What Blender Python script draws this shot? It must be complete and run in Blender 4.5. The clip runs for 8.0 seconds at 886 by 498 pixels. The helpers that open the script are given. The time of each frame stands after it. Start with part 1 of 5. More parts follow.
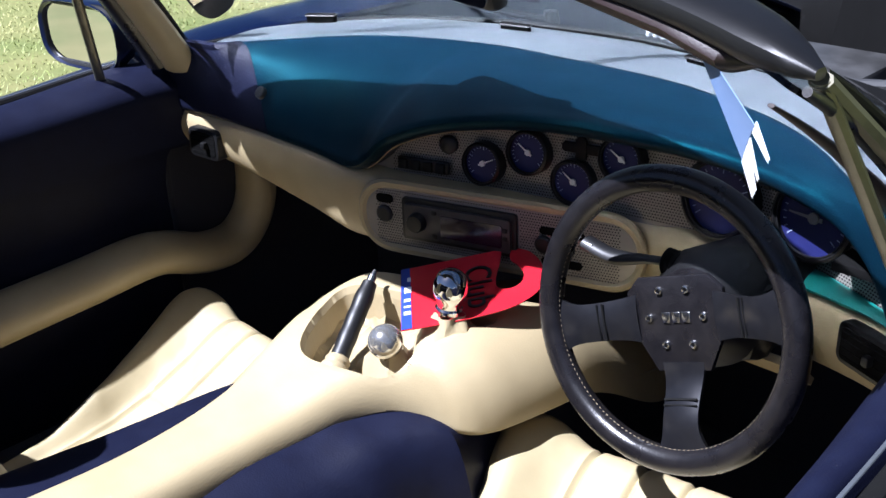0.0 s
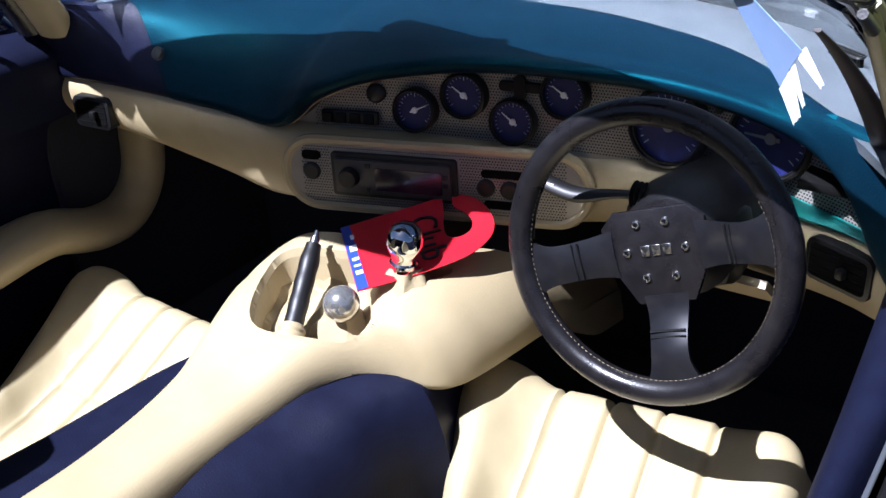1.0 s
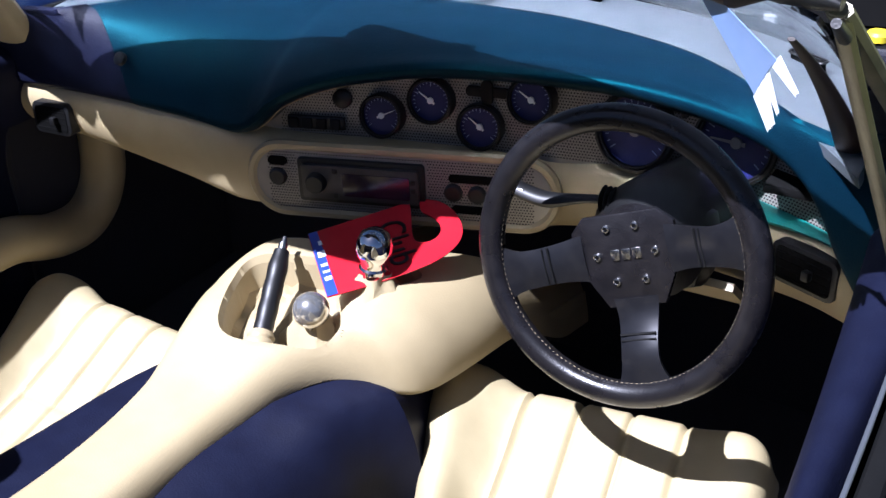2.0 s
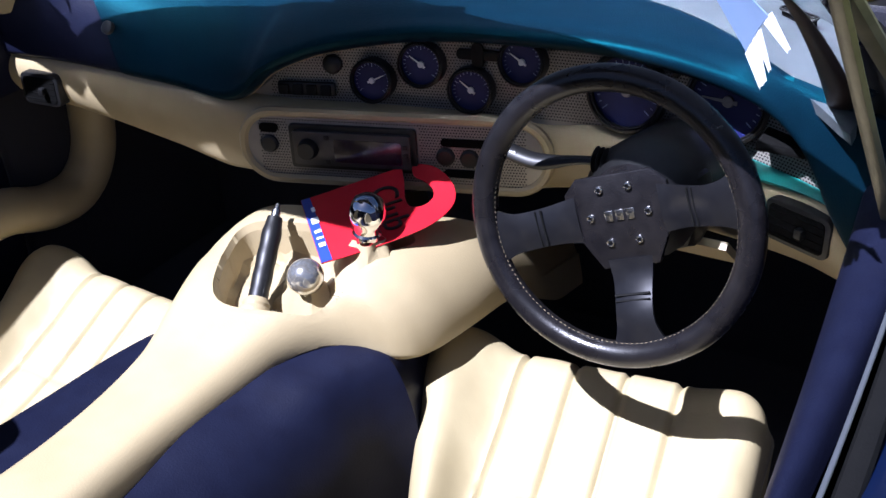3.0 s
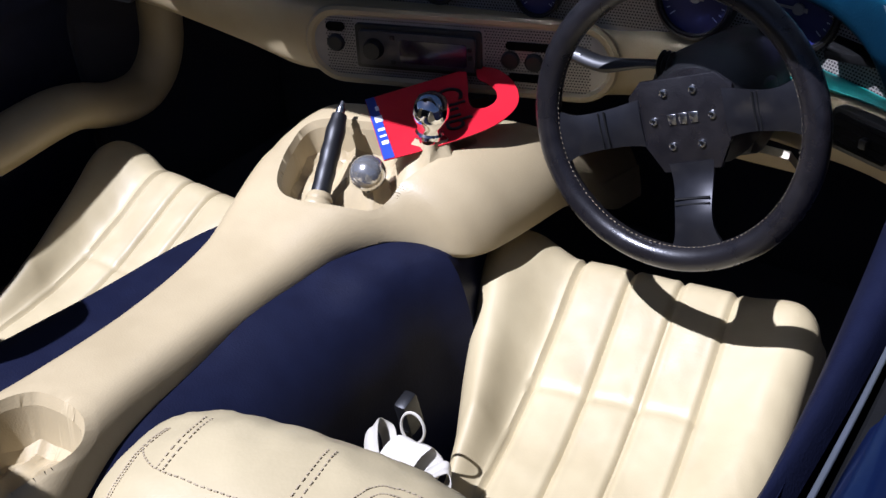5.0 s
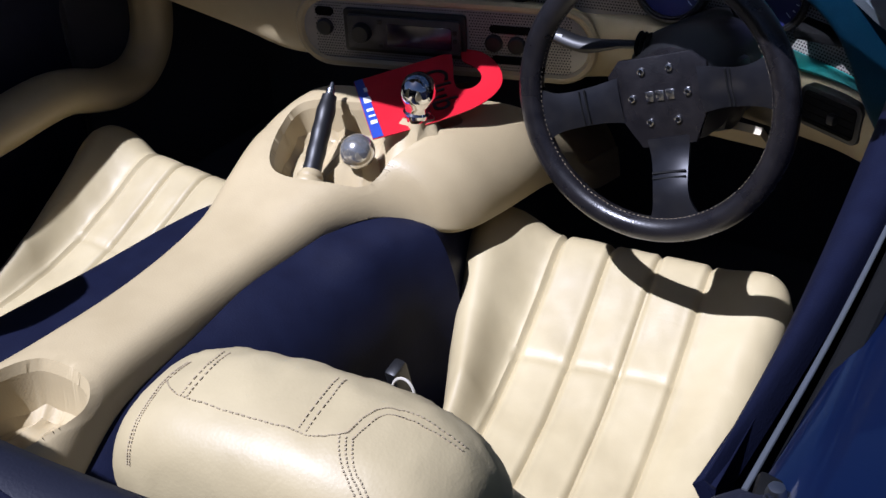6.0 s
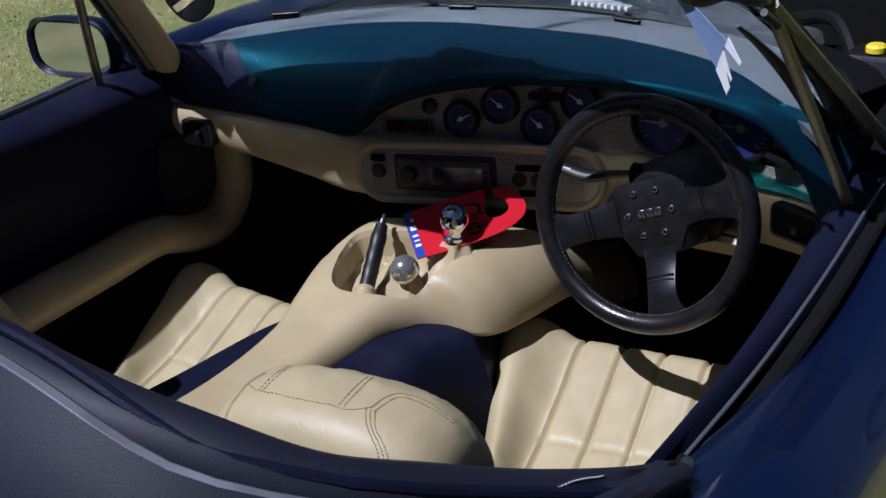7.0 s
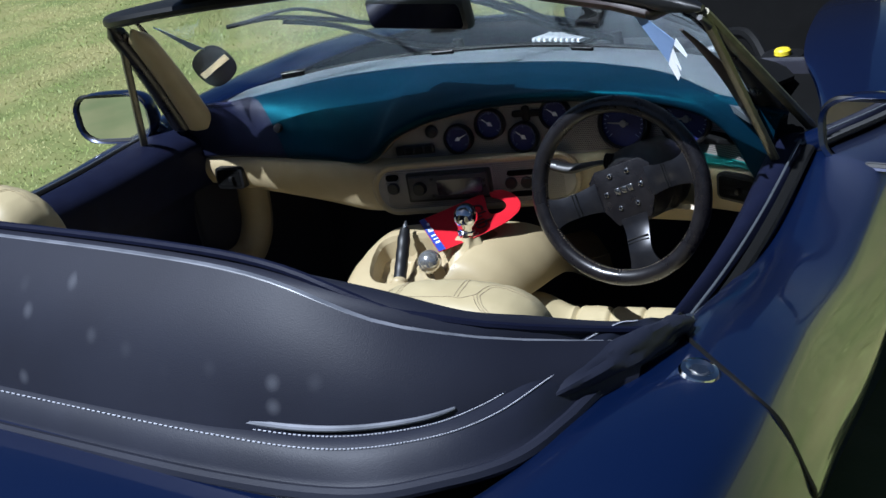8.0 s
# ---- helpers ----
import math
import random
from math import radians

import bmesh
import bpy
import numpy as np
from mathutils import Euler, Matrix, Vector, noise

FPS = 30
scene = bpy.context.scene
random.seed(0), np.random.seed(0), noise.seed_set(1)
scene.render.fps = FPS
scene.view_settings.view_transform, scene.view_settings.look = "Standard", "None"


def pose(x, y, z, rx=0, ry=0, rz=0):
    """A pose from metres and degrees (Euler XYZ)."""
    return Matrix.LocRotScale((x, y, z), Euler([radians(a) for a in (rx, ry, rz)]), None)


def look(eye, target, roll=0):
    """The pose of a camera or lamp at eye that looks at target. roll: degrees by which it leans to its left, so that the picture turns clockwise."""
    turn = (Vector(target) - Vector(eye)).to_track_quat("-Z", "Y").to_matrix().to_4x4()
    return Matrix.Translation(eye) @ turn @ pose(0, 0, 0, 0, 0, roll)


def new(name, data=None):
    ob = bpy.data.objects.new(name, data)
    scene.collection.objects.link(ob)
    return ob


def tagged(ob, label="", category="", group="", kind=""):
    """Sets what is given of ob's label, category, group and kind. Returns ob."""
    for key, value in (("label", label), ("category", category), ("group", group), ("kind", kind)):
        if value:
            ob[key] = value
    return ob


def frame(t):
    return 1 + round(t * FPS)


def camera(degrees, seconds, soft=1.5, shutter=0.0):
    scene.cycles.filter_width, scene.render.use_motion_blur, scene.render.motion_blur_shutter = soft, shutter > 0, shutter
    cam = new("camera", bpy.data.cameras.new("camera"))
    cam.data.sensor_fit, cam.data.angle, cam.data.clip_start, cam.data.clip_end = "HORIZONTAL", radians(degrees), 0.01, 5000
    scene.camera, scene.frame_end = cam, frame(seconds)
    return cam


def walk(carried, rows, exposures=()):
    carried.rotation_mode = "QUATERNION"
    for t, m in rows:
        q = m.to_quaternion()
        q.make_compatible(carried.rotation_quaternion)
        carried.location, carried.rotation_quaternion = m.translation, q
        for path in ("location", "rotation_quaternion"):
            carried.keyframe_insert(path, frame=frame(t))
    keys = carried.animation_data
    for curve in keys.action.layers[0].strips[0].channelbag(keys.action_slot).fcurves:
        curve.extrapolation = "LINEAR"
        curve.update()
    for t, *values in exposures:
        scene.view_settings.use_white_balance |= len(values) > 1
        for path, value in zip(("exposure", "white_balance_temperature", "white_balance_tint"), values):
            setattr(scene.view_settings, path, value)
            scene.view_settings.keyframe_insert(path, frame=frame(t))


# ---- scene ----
cam = camera(41.9, 8.0)
PATH = [
    (0, (1.064, -0.937, 1.35), (-0.244, 0.316, 0.502), -3.1),
    (0.5, (0.946, -0.961, 1.345), (-0.198, 0.395, 0.421), -2.4),
    (1, (0.897, -1.014, 1.352), (-0.137, 0.405, 0.395), -4.0),
    (1.5, (0.879, -1.025, 1.36), (-0.104, 0.435, 0.41), -3.2),
    (3, (0.879, -1.027, 1.358), (-0.063, 0.418, 0.345), -4.1),
    (3.5, (0.884, -1.027, 1.352), (-0.059, 0.394, 0.307), -4.4),
    (4, (0.888, -1.031, 1.339), (-0.055, 0.365, 0.26), -4.6),
    (4.5, (0.884, -1.036, 1.345), (-0.079, 0.31, 0.222), -4.6),
    (4.7, (0.887, -1.045, 1.336), (-0.095, 0.293, 0.221), -4.2),
    (5.8, (0.904, -1.106, 1.345), (-0.087, 0.23, 0.235), -3.5),
    (6, (0.917, -1.119, 1.346), (-0.041, 0.235, 0.228), -3.4),
    (6.5, (0.983, -1.179, 1.372), (-0.02, 0.219, 0.353), -4.9),
    (6.8, (1.062, -1.253, 1.394), (-0.002, 0.169, 0.475), -5.9),
    (7, (1.128, -1.324, 1.411), (0.0, 0.088, 0.553), -6.0),
    (7.2, (1.171, -1.393, 1.427), (0.033, 0.02, 0.583), -6.2),
    (7.5, (1.211, -1.52, 1.449), (0.059, -0.101, 0.637), -7.3),
    (8, (1.258, -1.764, 1.478), (0.204, -0.244, 0.715), -10.4),
]
EXPOSURES = [(0.0, 1.55, 5250, 20), (3.0, 1.5, 5150, 24), (4.5, 1.0, 5150, 24), (6.0, 0.75, 5150, 24), (6.5, 0.45, 5200, 24), (7.0, 0.15, 5250, 22), (7.5, 0.2, 5250, 16), (8.0, 0.75, 5150, 11)]
walk(cam, [(t, look(eye, target, roll)) for t, eye, target, roll in PATH], EXPOSURES)

# ---- light ----
SUN_WAY = Vector((0.26, 0.57, -1.0)).normalized()
world = bpy.data.worlds.new("sky")
scene.world = world
world.use_nodes = True
sky = world.node_tree.nodes.new("ShaderNodeTexSky")
sky.sky_type, sky.sun_disc = "NISHITA", False
sky.sun_elevation = math.asin(-SUN_WAY.z)
sky.sun_rotation = math.atan2(-SUN_WAY.x, -SUN_WAY.y)
back = world.node_tree.nodes["Background"]
back.inputs["Strength"].default_value = 0.015
world.node_tree.links.new(sky.outputs["Color"], back.inputs["Color"])
sun = new("sun", bpy.data.lights.new("sun", "SUN"))
sun.data.energy, sun.data.angle, sun.data.color = 5.0, radians(0.53), (1.0, 0.95, 0.86)
sun.matrix_world = look(-SUN_WAY * 30, (0, 0, 0))


# ---- materials ----
def material(name, color, rough=0.5, metal=0.0, second=None, scale=40.0, detail=6.0, mix=(0.35, 0.65), bump=0.0, bump_scale=300.0,
             coat=0.0, spec=0.5, stains=0.0, stain_scale=6.0, sheen=0.0, voronoi=False, rough_var=0.0, wrinkle=0.0, wrinkle_scale=24.0):
    m = bpy.data.materials.new(name)
    m.use_nodes = True
    nt = m.node_tree
    b = nt.nodes["Principled BSDF"]
    b.inputs["Roughness"].default_value, b.inputs["Metallic"].default_value = rough, metal
    b.inputs["Specular IOR Level"].default_value = spec
    b.inputs["Coat Weight"].default_value = coat
    b.inputs["Coat Roughness"].default_value = 0.04
    if sheen:
        b.inputs["Sheen Weight"].default_value = sheen
    co = nt.nodes.new("ShaderNodeTexCoord")
    second = second or tuple(c * 0.85 for c in color)

    def noise_at(s, d=detail):
        n = nt.nodes.new("ShaderNodeTexNoise")
        n.inputs["Scale"].default_value, n.inputs["Detail"].default_value = s, d
        nt.links.new(co.outputs["Object"], n.inputs["Vector"])
        return n

    def span(src, lo, hi, a, z):
        r = nt.nodes.new("ShaderNodeMapRange")
        for key, v in zip(("From Min", "From Max", "To Min", "To Max"), (lo, hi, a, z)):
            r.inputs[key].default_value = v
        nt.links.new(src, r.inputs["Value"])
        return r.outputs["Result"]

    def blend(fac, a, z):
        x = nt.nodes.new("ShaderNodeMix")
        x.data_type = "RGBA"
        nt.links.new(fac, x.inputs["Factor"])
        for sock, v in ((x.inputs["A"], a), (x.inputs["B"], z)):
            if isinstance(v, tuple):
                sock.default_value = (*v, 1)
            else:
                nt.links.new(v, sock)
        return x.outputs["Result"]

    n1 = noise_at(scale)
    col = blend(span(n1.outputs["Fac"], mix[0], mix[1], 0, 1), tuple(color), tuple(second))
    if stains:
        n2 = noise_at(stain_scale, 4)
        col = blend(span(n2.outputs["Fac"], 0.5, 0.75, 0, stains), col, tuple(c * 0.55 for c in second))
    nt.links.new(col, b.inputs["Base Color"])
    if rough_var:
        n3 = noise_at(scale * 0.4, 3)
        nt.links.new(span(n3.outputs["Fac"], 0.3, 0.7, max(0.02, rough - rough_var), rough + rough_var), b.inputs["Roughness"])
    if bump:
        if voronoi:
            t = nt.nodes.new("ShaderNodeTexVoronoi")
            t.inputs["Scale"].default_value = bump_scale
            nt.links.new(co.outputs["Object"], t.inputs["Vector"])
            src = t.outputs["Distance"]
        else:
            src = noise_at(bump_scale, 3).outputs["Fac"]
        bp = nt.nodes.new("ShaderNodeBump")
        bp.inputs["Strength"].default_value, bp.inputs["Distance"].default_value = bump, 0.001
        nt.links.new(src, bp.inputs["Height"])
        if wrinkle:
            fold = noise_at(wrinkle_scale, 5)
            fold.inputs["Distortion"].default_value = 1.6
            crease = nt.nodes.new("ShaderNodeMath")
            crease.operation = "ABSOLUTE"
            nt.links.new(span(fold.outputs["Fac"], 0.0, 1.0, -1.0, 1.0), crease.inputs[0])
            wide = nt.nodes.new("ShaderNodeBump")
            wide.inputs["Strength"].default_value, wide.inputs["Distance"].default_value = wrinkle, 0.004
            nt.links.new(span(crease.outputs["Value"], 0.0, 0.10, 0.0, 1.0), wide.inputs["Height"])
            nt.links.new(wide.outputs["Normal"], bp.inputs["Normal"])
        nt.links.new(bp.outputs["Normal"], b.inputs["Normal"])
    return m


TAN = material("tan_leather", (0.40, 0.325, 0.185), 0.42, second=(0.362, 0.292, 0.163), scale=14, bump=0.15, bump_scale=420, voronoi=True, stains=0.12, rough_var=0.06)
SEAT = material("seat_leather", (0.40, 0.335, 0.190), 0.50, second=(0.360, 0.298, 0.165), scale=10, bump=0.07, bump_scale=480, voronoi=True, stains=0.22, stain_scale=11, rough_var=0.07, wrinkle=0.022, wrinkle_scale=14)
NAVY = material("navy_leather", (0.006, 0.0075, 0.021), 0.55, second=(0.0048, 0.0058, 0.017), scale=30, bump=0.2, bump_scale=420, voronoi=True, rough_var=0.06, spec=0.12)
TEAL = material("teal_leather", (0.0019, 0.0092, 0.018), 0.40, second=(0.0017, 0.0078, 0.0155), scale=30, bump=0.2, bump_scale=420, voronoi=True, rough_var=0.04, spec=0.15)
TEAL.node_tree.nodes["Principled BSDF"].inputs["Specular Tint"].default_value = (0.04, 0.72, 0.95, 1)
TURQUOISE = material("turquoise_leather", (0.012, 0.17, 0.15), 0.5, second=(0.010, 0.15, 0.13), scale=30, bump=0.2, bump_scale=420, voronoi=True)
SHELF = material("shelf_vinyl", (0.062, 0.073, 0.082), 0.42, second=(0.050, 0.060, 0.069), scale=22, bump=0.25, bump_scale=500, spec=0.7, stains=0.25, stain_scale=12)
PIPE = material("worn_piping", (0.192, 0.198, 0.228), 0.4, second=(0.096, 0.102, 0.12), scale=14)
VISOR = material("visor_vinyl", (0.01465, 0.005861, 0.004795), 0.5, scale=30, bump=0.3, bump_scale=400)
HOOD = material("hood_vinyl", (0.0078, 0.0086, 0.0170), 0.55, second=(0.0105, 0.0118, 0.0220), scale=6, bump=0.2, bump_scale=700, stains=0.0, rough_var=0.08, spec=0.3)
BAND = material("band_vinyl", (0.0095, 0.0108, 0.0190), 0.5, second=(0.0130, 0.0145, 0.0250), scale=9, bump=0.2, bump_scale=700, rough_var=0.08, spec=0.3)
PAINT = material("blue_paint", (0.00222, 0.00666, 0.0333), 0.28, metal=0.3, second=(0.002775, 0.008325, 0.03885), scale=900, coat=1.0)
BLACK = material("black_leather", (0.006216, 0.005698, 0.006734), 0.30, second=(0.01036, 0.009324, 0.01036), scale=60, bump=0.12, bump_scale=500, voronoi=True, rough_var=0.08)
PLASTIC = material("black_plastic", (0.005328, 0.005328, 0.005772), 0.45, scale=80, bump=0.1, bump_scale=900)
RUBBER = material("black_rubber", (0.0045, 0.0045, 0.0045), 0.6, scale=50, bump=0.2, bump_scale=400, spec=0.2)
CARPET = material("dark_carpet", (0.00888, 0.00962, 0.02072), 0.95, second=(0.00444, 0.00444, 0.01036), scale=400, bump=1.0, bump_scale=900, sheen=0.2)
CHROME = material("chrome", (0.80, 0.80, 0.80), 0.06, metal=1.0, scale=20)
ALLOY = material("brushed_alloy", (0.62, 0.62, 0.62), 0.24, metal=1.0, scale=200, bump=0.05, bump_scale=600)
SILVER = material("silver_trim", (0.55, 0.56, 0.58), 0.3, metal=1.0, scale=60, stains=0.2)
STRIP = material("satin_trim", (0.09, 0.10, 0.11), 0.35, metal=0.35, second=(0.10, 0.11, 0.13), scale=40)
SATIN = material("satin_alloy", (0.66, 0.65, 0.61), 0.16, metal=0.85, second=(0.55, 0.54, 0.51), scale=60)
POST = material("olive_metal", (0.16, 0.15, 0.11), 0.38, metal=0.5, second=(0.11, 0.105, 0.075), scale=30, spec=0.35)
SPOKE = material("satin_black", (0.019, 0.019, 0.022), 0.28, metal=0.5, second=(0.015, 0.015, 0.018), scale=80, spec=0.8)
GREYMET = material("grey_panel", (0.333, 0.3108, 0.2775), 0.40, metal=0.3, second=(0.2886, 0.2664, 0.2442), scale=25)
HOLE = material("dark_hole", (0.004, 0.004, 0.004), 0.9, scale=20, spec=0.05)
BLACKMAT = material("matt_black_underside", (0.004, 0.004, 0.004), 0.95, scale=20, spec=0.1)
DIAL = material("blue_dial", (0.00888, 0.01184, 0.0888), 0.5, second=(0.0074, 0.00888, 0.0666), scale=30)
RADIO = material("radio_grey", (0.075, 0.070, 0.072), 0.35, metal=0.4, second=(0.06, 0.056, 0.058), scale=60)
SCREEN = material("dark_display", (0.010, 0.004, 0.018), 0.12, second=(0.014, 0.005, 0.022), scale=30)
NEEDLE = material("white_needle", (0.8, 0.8, 0.78), 0.5, scale=20)
RED = material("red_card", (0.4588, 0.01332, 0.0222), 0.25, second=(0.4292, 0.0111, 0.02072), scale=12, rough_var=0.05)
WHITE = material("white_paper", (0.80, 0.80, 0.80), 0.5, second=(0.74, 0.76, 0.80), scale=20)
FILM = material("pale_blue_film", (0.20, 0.28, 0.46), 0.3, second=(0.17, 0.25, 0.42), scale=15)
TICK = material("pale_dial_print", (0.40, 0.45, 0.62), 0.5, scale=20)
PERF = material("mesh_hole", (0.035, 0.030, 0.028), 0.8, scale=20, spec=0.1)
BLUE = material("blue_print", (0.03, 0.06, 0.32), 0.3, scale=20)
YELLOW = material("yellow_cap", (0.75, 0.60, 0.02), 0.4, scale=20)
ENGINE = material("engine_alloy", (0.2072, 0.2072, 0.2072), 0.45, metal=0.8, second=(0.1184, 0.1184, 0.1184), scale=18, stains=0.4)
RIBBON = material("white_ribbon", (0.42, 0.395, 0.33), 0.4, second=(0.36, 0.34, 0.28), scale=20)
THREAD = material("dark_thread", (0.34, 0.28, 0.18), 0.7, scale=90)
PALETHREAD = material("pale_thread", (0.45, 0.46, 0.52), 0.7, scale=90)
GRASS = material("grass_ground", (0.110, 0.135, 0.030), 0.9, second=(0.205, 0.190, 0.065), scale=1.6, detail=10, bump=1.0, bump_scale=60, stains=0.35, stain_scale=0.5)
BLADE = material("grass_blades", (0.2146, 0.2897, 0.06438), 0.6, second=(0.3863, 0.3648, 0.1395), scale=2.2, detail=8)
MIRROR = material("mirror", (0.75, 0.76, 0.78), 0.02, metal=1.0, scale=5)


def glass_material(name, tint):
    m = bpy.data.materials.new(name)
    m.use_nodes = True
    b = m.node_tree.nodes["Principled BSDF"]
    b.inputs["Base Color"].default_value = (*tint, 1)
    b.inputs["Roughness"].default_value = 0.0
    b.inputs["IOR"].default_value = 1.28
    b.inputs["Transmission Weight"].default_value = 1.0
    return m


def dusty(m, scale=17.0):
    """Sparse pale spots of dust over a material."""
    nt = m.node_tree
    b = nt.nodes["Principled BSDF"]
    co = nt.nodes.new("ShaderNodeTexCoord")
    v = nt.nodes.new("ShaderNodeTexVoronoi")
    v.inputs["Scale"].default_value = scale
    v.voronoi_dimensions = "2D"
    cut, flat = nt.nodes.new("ShaderNodeSeparateXYZ"), nt.nodes.new("ShaderNodeCombineXYZ")
    nt.links.new(co.outputs["Object"], cut.inputs["Vector"])
    nt.links.new(cut.outputs["X"], flat.inputs["X"])
    nt.links.new(cut.outputs["Z"], flat.inputs["Y"])
    nt.links.new(flat.outputs["Vector"], v.inputs["Vector"])
    near = nt.nodes.new("ShaderNodeMapRange")
    for key, val in zip(("From Min", "From Max", "To Min", "To Max"), (0.04, 0.17, 1.0, 0.0)):
        near.inputs[key].default_value = val
    nt.links.new(v.outputs["Distance"], near.inputs["Value"])
    pick = nt.nodes.new("ShaderNodeSeparateColor")
    nt.links.new(v.outputs["Color"], pick.inputs["Color"])
    rare = nt.nodes.new("ShaderNodeMapRange")
    for key, val in zip(("From Min", "From Max", "To Min", "To Max"), (0.55, 0.9, 0.0, 1.0)):
        rare.inputs[key].default_value = val
    nt.links.new(pick.outputs["Red"], rare.inputs["Value"])
    mul = nt.nodes.new("ShaderNodeMath")
    mul.operation = "MULTIPLY"
    nt.links.new(near.outputs["Result"], mul.inputs[0])
    nt.links.new(rare.outputs["Result"], mul.inputs[1])
    old = b.inputs["Base Color"].links[0].from_socket
    mix = nt.nodes.new("ShaderNodeMix")
    mix.data_type = "RGBA"
    nt.links.new(mul.outputs["Value"], mix.inputs["Factor"])
    nt.links.new(old, mix.inputs["A"])
    mix.inputs["B"].default_value = (0.045, 0.047, 0.060, 1)
    nt.links.new(mix.outputs["Result"], b.inputs["Base Color"])


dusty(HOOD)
GLASS = glass_material("windscreen_glass", (0.93, 0.97, 0.96))


# ---- mesh tools ----
def part(name, bm, mat, parent=None, label="", sharp=38):
    """Links a bmesh as one mesh object, under a thing or a part where one is given."""
    bmesh.ops.recalc_face_normals(bm, faces=bm.faces)
    for f in bm.faces:
        f.smooth = True
    for e in bm.edges:
        if len(e.link_faces) == 2 and e.calc_face_angle(0) > radians(sharp):
            e.smooth = False
    me = bpy.data.meshes.new(name)
    bm.to_mesh(me)
    bm.free()
    me.materials.append(mat)
    ob = new(name, me)
    if parent:
        ob.parent = parent
        ob.matrix_parent_inverse = Matrix.Translation(-base_of(parent))
    if label:
        tagged(ob, label)
    return ob


def base_of(ob):
    v = Vector((0, 0, 0))
    while ob:
        v = v + ob.location
        if ob.parent:
            v = v + ob.matrix_parent_inverse.translation
        ob = ob.parent
    return v


def thing(name, at, label, category, group="", kind=""):
    e = new(name)
    e.location = at
    e.empty_display_size = 0.05
    return tagged(e, label, category, group, kind)


def merge(*bms):
    out = bmesh.new()
    for b in bms:
        me = bpy.data.meshes.new("tmp")
        b.to_mesh(me)
        b.free()
        out.from_mesh(me)
        bpy.data.meshes.remove(me)
    return out


def moved(bm, m):
    bmesh.ops.transform(bm, matrix=m, verts=bm.verts)
    return bm


def crom(pts, n, closed=False):
    """n points along a smooth curve through pts."""
    p = np.array(pts, float)
    k = len(p)
    out = []
    for i in range(n):
        s = i / n * k if closed else i / (n - 1) * (k - 1)
        j = int(s) if closed else min(int(s), k - 2)
        f = s - j
        q = [p[(j + d) % k] if closed else p[min(max(j + d, 0), k - 1)] for d in (-1, 0, 1, 2)]
        out.append(0.5 * (2 * q[1] + (q[2] - q[0]) * f + (2 * q[0] - 5 * q[1] + 4 * q[2] - q[3]) * f * f + (3 * q[1] - q[0] - 3 * q[2] + q[3]) * f ** 3))
    return np.array(out)


def curve_at(pts, x):
    """The smooth value at x through pairs (x, value)."""
    xs = [a for a, _ in pts]
    x = min(max(x, xs[0]), xs[-1])
    j = max(i for i in range(len(xs) - 1) if xs[i] <= x)
    h = xs[j + 1] - xs[j]
    f = (x - xs[j]) / h
    v = [b for _, b in pts]

    def slope(i):
        a, z = max(i - 1, 0), min(i + 1, len(xs) - 1)
        return (v[z] - v[a]) / (xs[z] - xs[a])
    return ((2 * f ** 3 - 3 * f * f + 1) * v[j] + (f ** 3 - 2 * f * f + f) * h * slope(j)
            + (3 * f * f - 2 * f ** 3) * v[j + 1] + (f ** 3 - f * f) * h * slope(j + 1))


def smooth(a, z, x):
    t = min(max((x - a) / (z - a), 0), 1)
    return t * t * (3 - 2 * t)


def grid(P, wrap_u=False, wrap_v=False):
    """A bmesh from rows of points."""
    P = np.asarray(P, float)
    nu, nv = P.shape[:2]
    bm = bmesh.new()
    vs = [[bm.verts.new(P[i, j]) for j in range(nv)] for i in range(nu)]
    for i in range(nu if wrap_u else nu - 1):
        for j in range(nv if wrap_v else nv - 1):
            a, b = (i + 1) % nu, (j + 1) % nv
            bm.faces.new((vs[i][j], vs[a][j], vs[a][b], vs[i][b]))
    return bm


def shell(P, d):
    """Rows of points as a closed sheet of thickness d, behind its normal."""
    P = np.asarray(P, float)
    du, dv = np.gradient(P, axis=0), np.gradient(P, axis=1)
    n = np.cross(du, dv)
    n /= np.linalg.norm(n, axis=2, keepdims=True) + 1e-9
    Q = P - n * d
    nu, nv = P.shape[:2]
    bm = bmesh.new()
    top = [[bm.verts.new(P[i, j]) for j in range(nv)] for i in range(nu)]
    low = [[bm.verts.new(Q[i, j]) for j in range(nv)] for i in range(nu)]
    for i in range(nu - 1):
        for j in range(nv - 1):
            bm.faces.new((top[i][j], top[i + 1][j], top[i + 1][j + 1], top[i][j + 1]))
            bm.faces.new((low[i][j + 1], low[i + 1][j + 1], low[i + 1][j], low[i][j]))
    rim = [(i, 0) for i in range(nu)] + [(nu - 1, j) for j in range(1, nv)] + [(i, nv - 1) for i in range(nu - 2, -1, -1)] + [(0, j) for j in range(nv - 2, 0, -1)]
    for (a, b), (c, e) in zip(rim, rim[1:] + rim[:1]):
        bm.faces.new((top[a][b], top[c][e], low[c][e], low[a][b]))
    return bm


